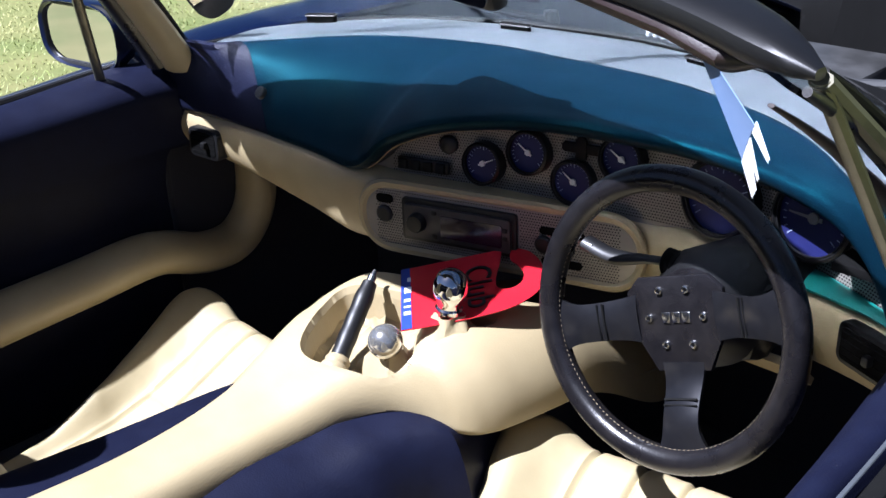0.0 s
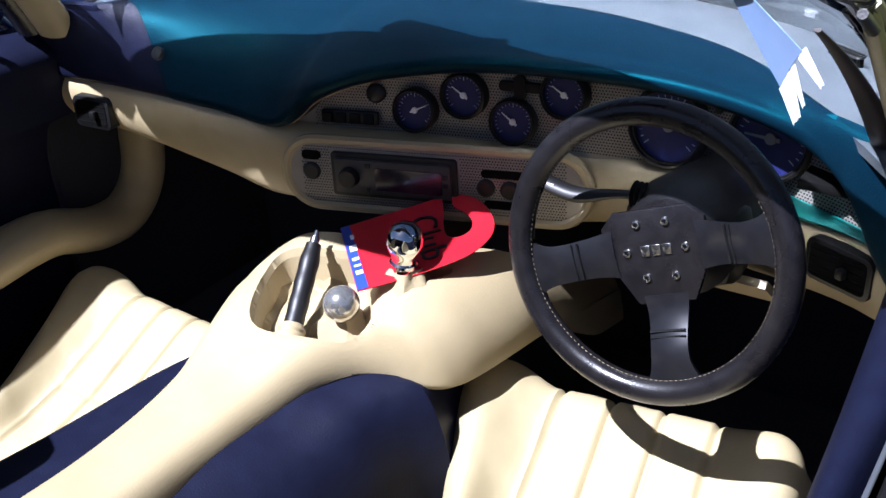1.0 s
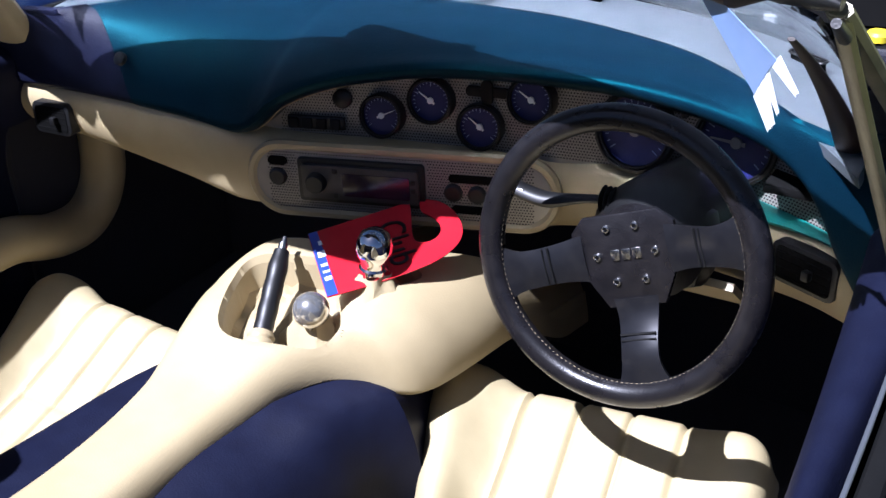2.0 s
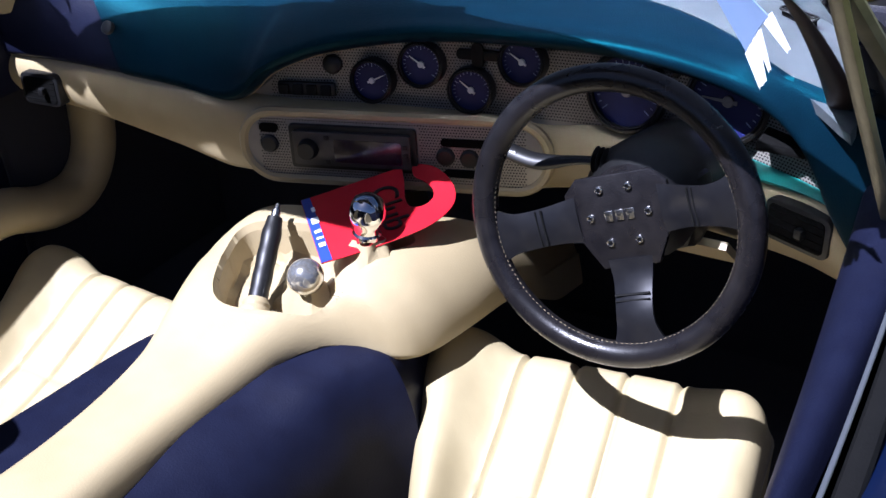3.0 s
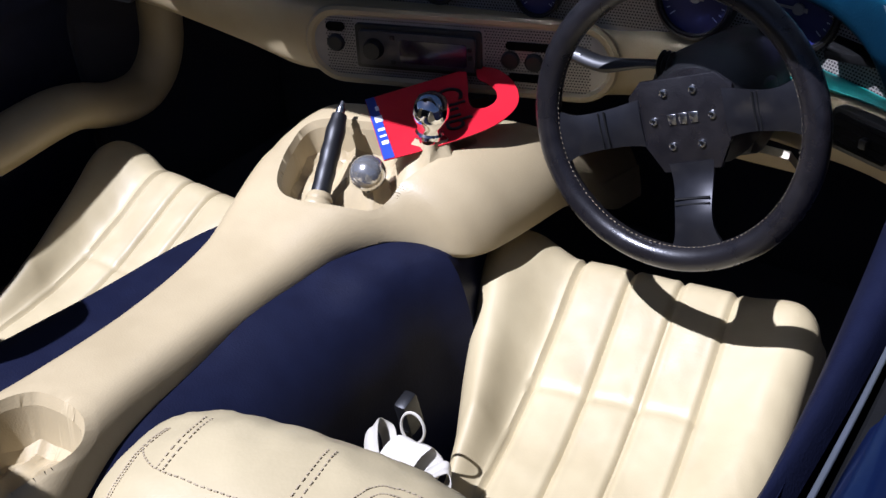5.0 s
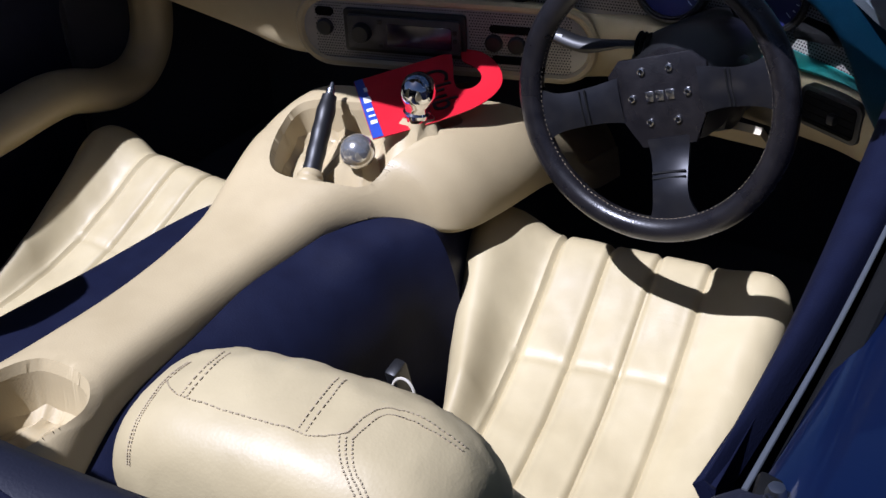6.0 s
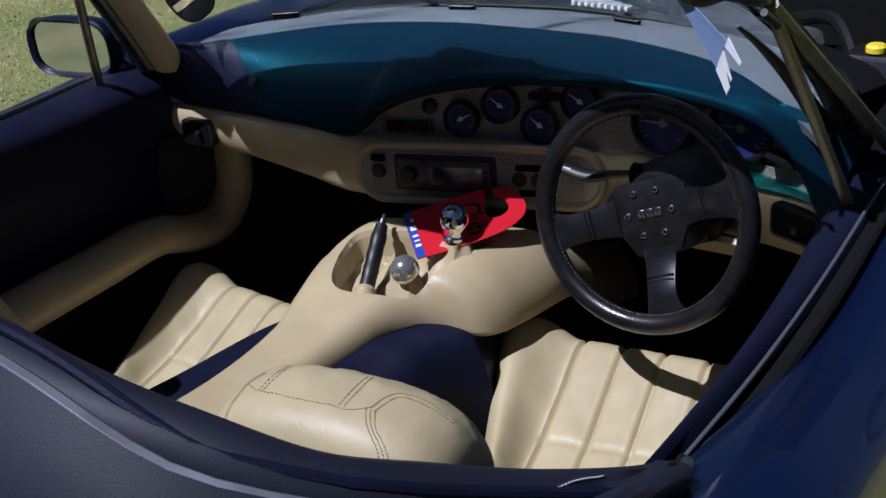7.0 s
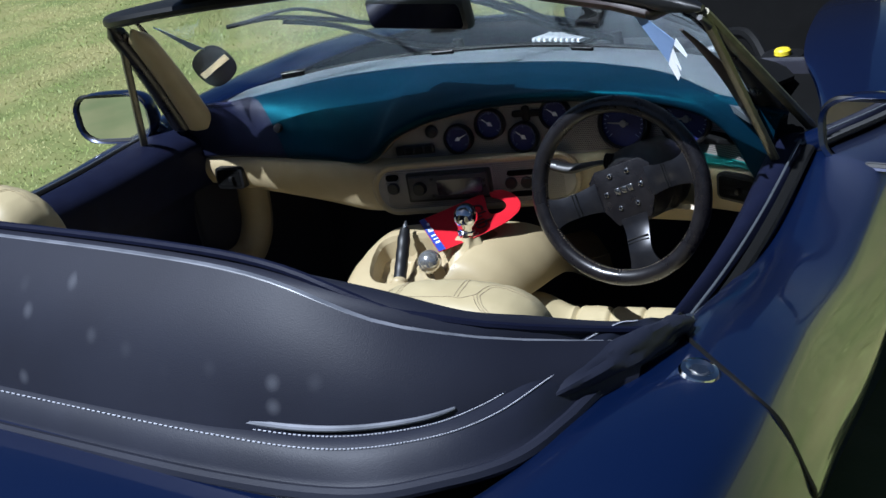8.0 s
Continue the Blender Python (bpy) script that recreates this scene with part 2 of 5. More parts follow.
def tube(path, r, n=10, closed=False, caps=True, flat=1.0, up=(0, 0, 1)):
    """A tube along points; r is a radius or a function of 0..1; flat squeezes it along up."""
    p = np.asarray(path, float)
    k = len(p)
    rings = []
    t = np.gradient(p, axis=0) if not closed else np.roll(p, -1, 0) - np.roll(p, 1, 0)
    side = None
    for i in range(k):
        w = t[i] / (np.linalg.norm(t[i]) + 1e-9)
        a = np.cross(w, up if side is None else np.cross(side, w))
        if np.linalg.norm(a) < 1e-4:
            a = np.cross(w, (1, 0, 0))
        a /= np.linalg.norm(a)
        b = np.cross(a, w)
        side = a
        q = r(i / max(k - 1, 1)) if callable(r) else r
        rings.append([p[i] + q * (math.cos(2 * math.pi * j / n) * a + flat * math.sin(2 * math.pi * j / n) * b) for j in range(n)])
    bm = grid(rings, wrap_u=closed, wrap_v=True)
    if caps and not closed:
        bm.verts.ensure_lookup_table()
        bm.faces.new([bm.verts[j] for j in range(n)][::-1])
        bm.faces.new([bm.verts[(k - 1) * n + j] for j in range(n)])
    return bm


def lathe(profile, n=32, m=None):
    """A body of turning about z from pairs (radius, height)."""
    rings = [[(r * math.cos(2 * math.pi * j / n), r * math.sin(2 * math.pi * j / n), z) for j in range(n)] for r, z in profile]
    bm = grid(rings, wrap_v=True)
    bmesh.ops.remove_doubles(bm, verts=bm.verts, dist=1e-6)
    return moved(bm, m) if m else bm


def rbox(sx, sy, sz, bevel=0.005, m=None, seg=2):
    bm = bmesh.new()
    bmesh.ops.create_cube(bm, size=1)
    bmesh.ops.scale(bm, vec=(sx, sy, sz), verts=bm.verts)
    if bevel:
        bmesh.ops.bevel(bm, geom=bm.edges[:], offset=bevel, segments=seg, affect="EDGES", profile=0.5)
    return moved(bm, m) if m else bm


def outline(points, depth, bevel=0.0, m=None):
    """A flat shape of that depth from its outline in x, y; its face is at z = 0 and it goes down."""
    bm = bmesh.new()
    f = bm.faces.new([bm.verts.new((x, y, 0)) for x, y in points])
    r = bmesh.ops.extrude_face_region(bm, geom=[f])
    bmesh.ops.translate(bm, vec=(0, 0, -depth), verts=[v for v in r["geom"] if isinstance(v, bmesh.types.BMVert)])
    bmesh.ops.recalc_face_normals(bm, faces=bm.faces)
    if bevel:
        bmesh.ops.bevel(bm, geom=[e for e in bm.edges if all(abs(v.co.z) < 1e-6 for v in e.verts)], offset=bevel, segments=2, affect="EDGES", profile=0.5)
    return moved(bm, m) if m else bm


def stadium(w, h, r, n=8):
    """Outline of a rounded rectangle."""
    out = []
    for cx, cy, a in ((w / 2 - r, h / 2 - r, 0), (-w / 2 + r, h / 2 - r, 90), (-w / 2 + r, -h / 2 + r, 180), (w / 2 - r, -h / 2 + r, 270)):
        out += [(cx + r * math.cos(radians(a + 90 * i / n)), cy + r * math.sin(radians(a + 90 * i / n))) for i in range(n + 1)]
    return out


def facing(at, normal, up=(0, 0, 1)):
    """A pose at a place whose z points along normal and whose y points up."""
    z = Vector(normal).normalized()
    x = Vector(up).cross(z).normalized()
    y = z.cross(x)
    return Matrix.Translation(at) @ Matrix((x, y, z)).transposed().to_4x4()


def letters(text, size, m, mat, parent, name="lettering", depth=0.0006):
    cu = bpy.data.curves.new(name, "FONT")
    cu.body, cu.size, cu.extrude, cu.align_x, cu.align_y = text, size, depth, "CENTER", "CENTER"
    tmp = bpy.data.objects.new(name, cu)
    scene.collection.objects.link(tmp)
    me = bpy.data.meshes.new_from_object(tmp.evaluated_get(bpy.context.evaluated_depsgraph_get()))
    bpy.data.objects.remove(tmp)
    bm = bmesh.new()
    bm.from_mesh(me)
    bpy.data.meshes.remove(me)
    return part(name, moved(bm, m), mat, parent)


# ---- ground ----
def ground():
    bm = bmesh.new()
    bmesh.ops.create_grid(bm, x_segments=40, y_segments=40, size=400)
    return tagged(part("ground", bm, GRASS), "dry mown meadow grass reaching to the horizon", "grass", kind="structure")


def grass_blades():
    rng = random.Random(4)
    verts, faces = [], []
    for i in range(190000):
        x = -1.3 - 10.5 * rng.random() ** 1.6
        y = rng.uniform(-1.0, 8.5)
        if i % 6 == 0:
            x, y = rng.uniform(1.0, 4.0), rng.uniform(-2.0, 4.0)
        tuft = 0.5 + 0.5 * noise.noise((x * 2.3, y * 2.3, 0.0))
        h, a, lean = rng.uniform(0.004, 0.012) + 0.014 * tuft * rng.random(), rng.uniform(0, 6.28), rng.uniform(0.010, 0.030)
        w = rng.uniform(0.002, 0.004)
        c, s = math.cos(a), math.sin(a)
        b = a + 1.571 + rng.uniform(-0.4, 0.4)
        k = len(verts)
        verts += [(x - w * c, y - w * s, -0.001), (x + w * c, y + w * s, -0.001), (x + lean * math.cos(b), y + lean * math.sin(b), h)]
        faces.append((k, k + 1, k + 2))
    me = bpy.data.meshes.new("grass")
    me.from_pydata(verts, [], faces)
    me.materials.append(BLADE)
    return tagged(new("grass", me), "short sunlit grass blades with dry straw patches", "grass", kind="stuff")


ground()
grass_blades()

# ---- the car's body ----
car = thing("sports_car", (0, 0, 0), "dark blue open two-seat sports car standing on grass", "car")

# glass base, from the middle outwards: half width and how far ahead
def base_y(x):
    return curve_at([(0, 0.52), (0.2, 0.50), (0.4, 0.455), (0.52, 0.40), (0.60, 0.32), (0.635, 0.20), (0.66, 0.08)], abs(x - 0.012))


def head_y(x):
    return curve_at([(-0.62, -0.115), (-0.5, -0.06), (-0.35, -0.005), (-0.1, 0.030), (0.1, 0.033), (0.3, 0.0), (0.5, -0.085), (0.6, -0.14), (0.69, -0.19)], x)


def flank(side):
    """A body side from tail to nose: from the shoulder inside over the waist down to the sill."""
    rows = []
    for y in np.linspace(-1.95, 2.0, 120):
        out = curve_at([(-1.95, 0.55), (-1.7, 0.76), (-1.3, 0.90), (-0.9, 0.962), (-0.5, 0.942), (0.0, 0.917), (0.5, 0.927), (1.0, 0.915), (1.5, 0.80), (2.0, 0.45)], y)
        inn = curve_at([(-1.95, 0.30), (-1.3, 0.55), (-1.05, 0.72), (-0.95, 0.755), (-0.62, 0.778), (-0.3, 0.765), (0.0, 0.752), (0.2, 0.735), (0.35, 0.690), (0.5, 0.630), (0.8, 0.575), (1.2, 0.515), (1.6, 0.43), (2.0, 0.25)], y)
        top = curve_at([(-1.95, 0.62), (-1.3, 0.82), (-0.95, 0.863), (-0.62, 0.832), (-0.3, 0.780), (0.0, 0.794), (0.3, 0.825), (0.7, 0.84), (1.1, 0.80), (1.6, 0.68), (2.0, 0.47)], y)
        waist = top - 0.17
        sec = [(inn, top - 0.012), (inn + 0.012, top), (inn * 0.6 + out * 0.4, top + 0.004), (inn * 0.25 + out * 0.75, top - 0.016),
               (out - 0.022, top - 0.050), (out - 0.003, top - 0.11), (out, waist), (out - 0.062, waist - 0.14), (out - 0.13, 0.30), (out - 0.15, 0.16)]
        rows.append([(side * x, y, z) for x, z in crom(sec, 30)])
    return rows


FLANK = np.array(flank(1))


def flank_at(y, c):
    """A place on the driver's side of the body at y, c of the way (0 to 29) from the shoulder inside to the sill."""
    ys = FLANK[:, 0, 1]
    k = min(max(int(np.searchsorted(ys, y)) - 1, 0), len(ys) - 2)
    f = (y - ys[k]) / (ys[k + 1] - ys[k])
    row = FLANK[k] * (1 - f) + FLANK[k + 1] * f
    j = min(int(c), 28)
    return Vector(row[j] * (1 - c + j) + row[j + 1] * (c - j))


for side in (1, -1):
    part("flank", shell(flank(side)[::-1] if side > 0 else flank(side), 0.02), PAINT, car, "glossy dark blue painted body side")

# rear deck behind the folded hood
rows = []
for y in np.linspace(-1.93, -1.04, 24):
    half = curve_at([(-1.95, 0.34), (-1.3, 0.60), (-1.04, 0.80)], y)
    z = curve_at([(-1.95, 0.62), (-1.5, 0.76), (-1.2, 0.82), (-1.04, 0.825)], y)
    rows.append([(x * half, y, z + 0.035 * (1 - x * x)) for x in np.linspace(-1, 1, 31)])
part("rear_deck", shell(rows, 0.02), PAINT, car, "dark blue painted rear deck")
# bright bead along the deck's front edge
part("deck_bead", tube([(x, -1.060 + 0.16 * max(0, abs(x) - 0.45) ** 1.5, 0.868 - 0.05 * (x / 0.8) ** 2) for x in np.linspace(-0.7, 0.7, 40)], 0.006), CHROME, car)

# tail and nose close the body
part("tail_panel", shell([[(x, -1.945 - 0.05 * (1 - (x / 0.56) ** 2), 0.16 + (0.655 - 0.16) * v) for v in np.linspace(0, 1, 8)] for x in np.linspace(-0.56, 0.56, 24)], 0.015), PAINT, car)
part("nose_panel", shell([[(x, 2.0 + 0.05 * (1 - (x / 0.47) ** 2) - 0.26 * max(0, v - 0.6) / 0.4, 0.16 + 0.50 * v) for v in np.linspace(0, 1, 12)] for x in np.linspace(-0.47, 0.47, 24)], 0.015), PAINT, car)
for x in (0.78, -0.78):
    for y in (-1.22, 1.16):
        w = part("wheel", lathe([(0.205, 0.09), (0.27, 0.095), (0.295, 0.08), (0.30, 0.05), (0.30, -0.05), (0.295, -0.08), (0.27, -0.095), (0.205, -0.09)], 40, pose(x, y, 0.298, 0, 90)), RUBBER, car, "black road tyre")
        part("rim", lathe([(0, 0.04), (0.06, 0.045), (0.16, 0.03), (0.20, 0.085), (0.207, 0.085), (0.207, -0.08)], 32, pose(x, y, 0.298, 0, 90 if x > 0 else -90)), ALLOY, w)

# floor tub
part("floor_pan", rbox(1.5, 2.6, 0.04, 0.01, pose(0, -0.2, 0.17)), CARPET, car, "dark carpeted floor pan")
part("toe_board", rbox(1.4, 0.03, 0.62, 0.01, pose(0, 0.56, 0.5)), CARPET, car)
for side in (1, -1):
    part("kick_panel", rbox(0.03, 0.52, 0.60, 0.01, pose(side * 0.705, 0.33, 0.46)), CARPET, car)
part("rear_bulkhead", rbox(1.44, 0.04, 0.62, 0.02, pose(0, -0.86, 0.50)), CARPET, car)

# engine bay
bay = thing("engine", (0, 1.0, 0.3), "grey alloy engine in an open dark engine bay", "engine")
part("bay_floor", rbox(1.3, 1.34, 0.02, 0.004, pose(0, 1.30, 0.32)), RUBBER, bay)
part("bay_wall", rbox(1.24, 0.02, 0.44, 0.004, pose(0, 0.60, 0.56)), RUBBER, bay)
part("bay_front", rbox(1.0, 0.02, 0.40, 0.004, pose(0, 1.75, 0.48)), RUBBER, bay)
part("engine_block", rbox(0.50, 0.62, 0.26, 0.03, pose(0.0, 1.05, 0.52)), ENGINE, bay)
part("plenum", rbox(0.34, 0.30, 0.07, 0.02, pose(0.02, 0.95, 0.70)), ENGINE, bay)
part("reservoir", rbox(0.10, 0.10, 0.08, 0.02, pose(0.53, 0.69, 0.745)), PLASTIC, bay, "black reservoir")
part("filler_cap", lathe([(0, 0.014), (0.014, 0.013), (0.018, 0.009), (0.018, 0), (0, 0)], 20, pose(0.538, 0.670, 0.787)), YELLOW, bay, "yellow filler cap")
part("hose", tube(crom([(-0.35, 0.75, 0.6), (-0.25, 0.8, 0.75), (-0.1, 0.9, 0.72), (0.0, 1.0, 0.66)], 20), 0.025), RUBBER, bay)
part("servo", lathe([(0, 0.06), (0.05, 0.06), (0.10, 0.04), (0.11, 0.0), (0.10, -0.05), (0, -0.05)], 28, facing((0.33, 0.78, 0.62), (0, -1, 0.35))), ENGINE, bay)
for k, (pts, r) in enumerate((([(0.44, 0.66, 0.80), (0.40, 0.74, 0.79), (0.30, 0.80, 0.77), (0.16, 0.84, 0.74)], 0.010), ([(0.50, 0.70, 0.74), (0.42, 0.80, 0.80), (0.28, 0.90, 0.76)], 0.014),
                              ([(-0.30, 0.68, 0.74), (-0.15, 0.72, 0.79), (0.02, 0.74, 0.77), (0.14, 0.80, 0.74)], 0.009), ([(-0.10, 0.66, 0.78), (0.02, 0.70, 0.80), (0.16, 0.70, 0.78)], 0.006))):
    part("hose", tube(crom(pts, 18), r, 8), RUBBER if k % 2 else ENGINE, bay)
for x, y, z, c in ((0.25, 0.72, 0.77, ALLOY), (0.10, 0.72, 0.78, WHITE), (-0.05, 0.74, 0.77, RED), (-0.18, 0.70, 0.77, BLUE)):
    part("fitting", lathe([(0, 0.018), (0.010, 0.016), (0.014, 0.006), (0.014, -0.03), (0, -0.03)], 16, pose(x, y, z, 20, 10)), c, bay)
part("strut_brace", tube([(0.37, 0.72, 0.66), (0.37, 0.72, 0.80)], 0.012, 8), WHITE, bay)

rows = [[(x, 1.20 + 0.42 * s + 0.05 * (x / 0.5) ** 2, 0.62 + 0.95 * s) for x in np.linspace(-0.02, 0.60, 14)] for s in np.linspace(0, 1, 14)]
part("bonnet", shell(rows, 0.02), BLACKMAT, car, "raised bonnet showing its black underside")

# ---- windscreen ----
def header_z(x):
    return 1.157 - 0.115 * x * x


def glass_point(x, s):
    zb = 0.868 - 0.03 * (x / 0.66) ** 2
    xh = -0.555 + (x + 0.645) / 1.30 * 1.23
    xt = x + (xh - x) * s
    zh = header_z(xh) - 0.006
    y0, y1 = base_y(x), head_y(xh) - 0.035
    return (xt, y0 + (y1 - y0) * s, zb + (zh - zb) * (s + 0.22 * s * (1 - s)))


def header_section(x):
    """A flat rounded rail: from its rear edge to the top of the glass."""
    y0 = curve_at([(-0.60, -0.150), (-0.54, -0.186), (-0.49, -0.200), (-0.42, -0.202), (-0.15, -0.200), (0.05, -0.158), (0.3, -0.152), (0.45, -0.165), (0.56, -0.185), (0.69, -0.225)], x)
    y1 = max(head_y(x) + curve_at([(-0.6, -0.015), (-0.3, -0.012), (0.05, -0.018), (0.2, -0.008), (0.35, 0.010), (0.5, 0.020), (0.69, 0.020)], x), y0 + 0.045)
    m, h = (y0 + y1) / 2, (y1 - y0) / 2
    z = header_z(x)
    return [(m + h * math.copysign(abs(math.cos(a)) ** 0.8, math.cos(a)), z + 0.016 * math.copysign(abs(math.sin(a)) ** 0.7, math.sin(a)) - 0.04 * (m + h * math.cos(a) - y0)) for a in np.linspace(0, 2 * math.pi, 18, endpoint=False)]


ws = np.linspace(-0.645, 0.655, 40)
screen = part("windscreen", shell([[glass_point(x, s) for x in ws] for s in np.linspace(0.0, 1.0, 16)], 0.005), GLASS, car, "clear raked windscreen")
screen.visible_shadow = False
rows = []
for x in np.linspace(-0.572, 0.685, 60):
    end = max(0.02, min(1.0, (0.69 - x) / 0.06, (x + 0.577) / 0.03)) ** 0.5
    sec = header_section(x)
    my, mz = sum(p[0] for p in sec) / len(sec), sum(p[1] for p in sec) / len(sec)
    rows.append([(x, my + (yy - my) * end, mz + (zz - mz) * end) for yy, zz in sec])
bm = grid(rows, wrap_v=True)
bmesh.ops.holes_fill(bm, edges=[e for e in bm.edges if e.is_boundary])
part("header_rail", bm, PLASTIC, car, "black padded windscreen header rail")
for side in (1, -1):
    line = [glass_point(side * (0.655 if side > 0 else 0.645), s) for s in np.linspace(-0.02, 1.0, 20)]
    out, back = (0.012, 0.0) if side > 0 else (0.022, -0.024)
    part("pillar", tube([(p[0] + side * out, p[1] + back, p[2] - 0.004) for p in line], lambda s: (0.025 - 0.021 * s) if side > 0 else (0.028 - 0.009 * s) * (1 - 0.8 * smooth(0.88, 1.0, s)), 12), BLACK, car, "black outer windscreen pillar")
    part("pillar_trim", tube([(p[0] - side * 0.020, p[1] - 0.010, p[2] - 0.012) for p in line[:19]], lambda s: (0.036 - 0.010 * s) * (1 - 0.8 * smooth(0.88, 1.0, s)) if side < 0 else (0.018 - 0.015 * s), 14, flat=0.55), TAN if side < 0 else VISOR, car, "leather inner pillar trim")
    part("screen_seal", tube([(p[0] + side * 0.004, p[1] + 0.020, p[2] + 0.010) for p in line[:19]], lambda s: 0.008 - 0.004 * s, 8), RUBBER, car)
    part("inner_wing", rbox(0.21, 0.50, 0.012, 0.003, pose(side * 0.645, 0.40, 0.775)), BLACKMAT, car, "dark inner wing beside the dashboard")
part("base_seal", tube([glass_point(x, 0.0) for x in ws], 0.007, 8), RUBBER, car)

for pts, blade in (([(-0.20, 0.56, 0.86), (-0.283, 0.452, 0.900), (-0.348, 0.300, 0.985), (-0.420, 0.205, 1.022)], [(-0.516, 0.128, 1.034), (-0.43, 0.190, 1.036), (-0.34, 0.262, 1.010), (-0.27, 0.345, 0.975)]),
                   ([(0.20, 0.58, 0.86), (0.113, 0.440, 0.930), (0.046, 0.305, 1.016), (0.010, 0.250, 1.042)], [(-0.075, 0.190, 1.075), (0.0, 0.255, 1.048), (0.075, 0.345, 1.000), (0.13, 0.430, 0.945)])):
    w = thing("wiper", pts[0], "black windscreen wiper resting on the glass", "wiper", group="wipers")
    part("wiper_arm", tube(crom(pts, 16), lambda s: 0.008 - 0.003 * s, 8), PLASTIC, w)
    part("wiper_blade", tube(crom(blade, 16), 0.0055, 6), RUBBER, w)
    bl = [Vector(p) for p in crom(blade, 9)]
    part("wiper_bridge", tube(crom([bl[1], bl[4] + Vector((0, 0, 0.020)), bl[7]], 12), 0.004, 6), PLASTIC, w)
    part("wiper_spindle", lathe([(0, 0.02), (0.012, 0.018), (0.015, 0.0), (0.015, -0.03)], 16, pose(*pts[0])), PLASTIC, w)

grille = thing("cowl_grille", (0.06, 0.56, 0.85), "pale ribbed cowl grille just ahead of the windscreen", "grille")
part("grille_plate", rbox(0.15, 0.08, 0.008, 0.003, pose(0.075, 0.575, 0.862, -4, 0, -8)), RUBBER, grille)
for k in range(9):
    part("rib", rbox(0.0075, 0.075, 0.010, 0.002, pose(0.015 + 0.015 * k, 0.582 - 0.002 * k, 0.870, -4, 0, -8)), WHITE, grille)
part("cowl", shell([[(x, base_y(x) + 0.004 + 0.16 * v, 0.858 - 0.03 * (x / 0.66) ** 2 - 0.03 * v) for v in np.linspace(0, 1, 5)] for x in np.linspace(-0.60, 0.62, 40)], 0.01), RUBBER, car, "dark cowl panel ahead of the windscreen")

# ---- doors ----
def door(side):
    s = side
    d = tagged(new("door"), "dark blue car door with a navy padded top", "door")
    d.parent = car
    ys = np.linspace(-0.60, 0.10, 26)
    inner = lambda y: curve_at([(-0.6, 0.738), (-0.5, 0.729), (-0.35, 0.717), (-0.2, 0.704), (0.0, 0.685), (0.1, 0.674)], y) - (0.0 if s > 0 else 0.038)
    zt = lambda y: curve_at([(-0.6, 0.795), (-0.4, 0.787), (-0.2, 0.790), (0.0, 0.803), (0.1, 0.805)], y)
    rows = []
    for y in ys:
        z = zt(y)
        rows.append([(s * x, y, zz) for x, zz in crom([(0.754, z - 0.012), (0.744, z + 0.006), (0.5 * inner(y) + 0.372, z + 0.006), (inner(y) + 0.003, z - 0.018), (inner(y), z - 0.055), (inner(y) + 0.008, z - 0.13)], 16)])
    part("door_pad", shell(rows if s > 0 else rows[::-1], 0.01), NAVY, d, "navy leather padded door top roll")
    part("trim_strip", tube([(s * curve_at([(-0.6, 0.769), (-0.4, 0.764), (-0.2, 0.756), (0.1, 0.740)], y), y, zt(y) + 0.013) for y in ys], 0.0022, 8, flat=0.6), STRIP, d, "bright metal window trim strip")
    part("window_seal", tube([(s * curve_at([(-0.6, 0.784), (-0.4, 0.779), (-0.2, 0.771), (0.1, 0.755)], y), y, zt(y) + 0.002) for y in ys], 0.010, 8, flat=0.7), RUBBER, d, "worn black window seal")
    rows = [[(s * (0.715 + (0.045 if s < 0 else 0.0) * smooth(0.0, 0.3, v) - 0.025 * math.sin(v * 3.14) - 0.03 * smooth(-0.4, 0.1, y)), y, zt(y) - 0.10 - v * 0.50) for v in np.linspace(0, 1, 14)] for y in np.linspace(-0.62, 0.50, 26)]
    part("door_card", shell(rows if s > 0 else rows[::-1], 0.012), NAVY, d, "dark navy door card")
    if s > 0:
        return d
    arm = crom([(0.690, -0.58, 0.445), (0.690, -0.34, 0.460), (0.685, -0.14, 0.470), (0.675, 0.0, 0.480), (0.670, 0.10, 0.448), (0.670, 0.18, 0.452), (0.665, 0.230, 0.52), (0.655, 0.235, 0.66)], 40)
    part("armrest", tube([(s * x, y, z) for x, y, z in arm], lambda t: 0.055 - 0.012 * t, 14, flat=0.8), TAN, d, "tan leather armrest sweeping up to the dashboard")
    return d


door(1)
door(-1)

for side in (1, -1):
    top, low = ((0.681, -0.187, 1.095), (0.722, -0.005, 0.79)) if side > 0 else ((-0.585, -0.112, 1.082), (-0.706, -0.022, 0.80))
    part("window_post", tube([low, top], 0.0085, 8, flat=0.7), POST, car, "slim metal quarter window post")
    back_low = (side * 0.728, 0.17, 0.80)
    part("window_channel", tube([top, back_low], 0.011, 8, flat=0.7), POST if side > 0 else RUBBER, car)

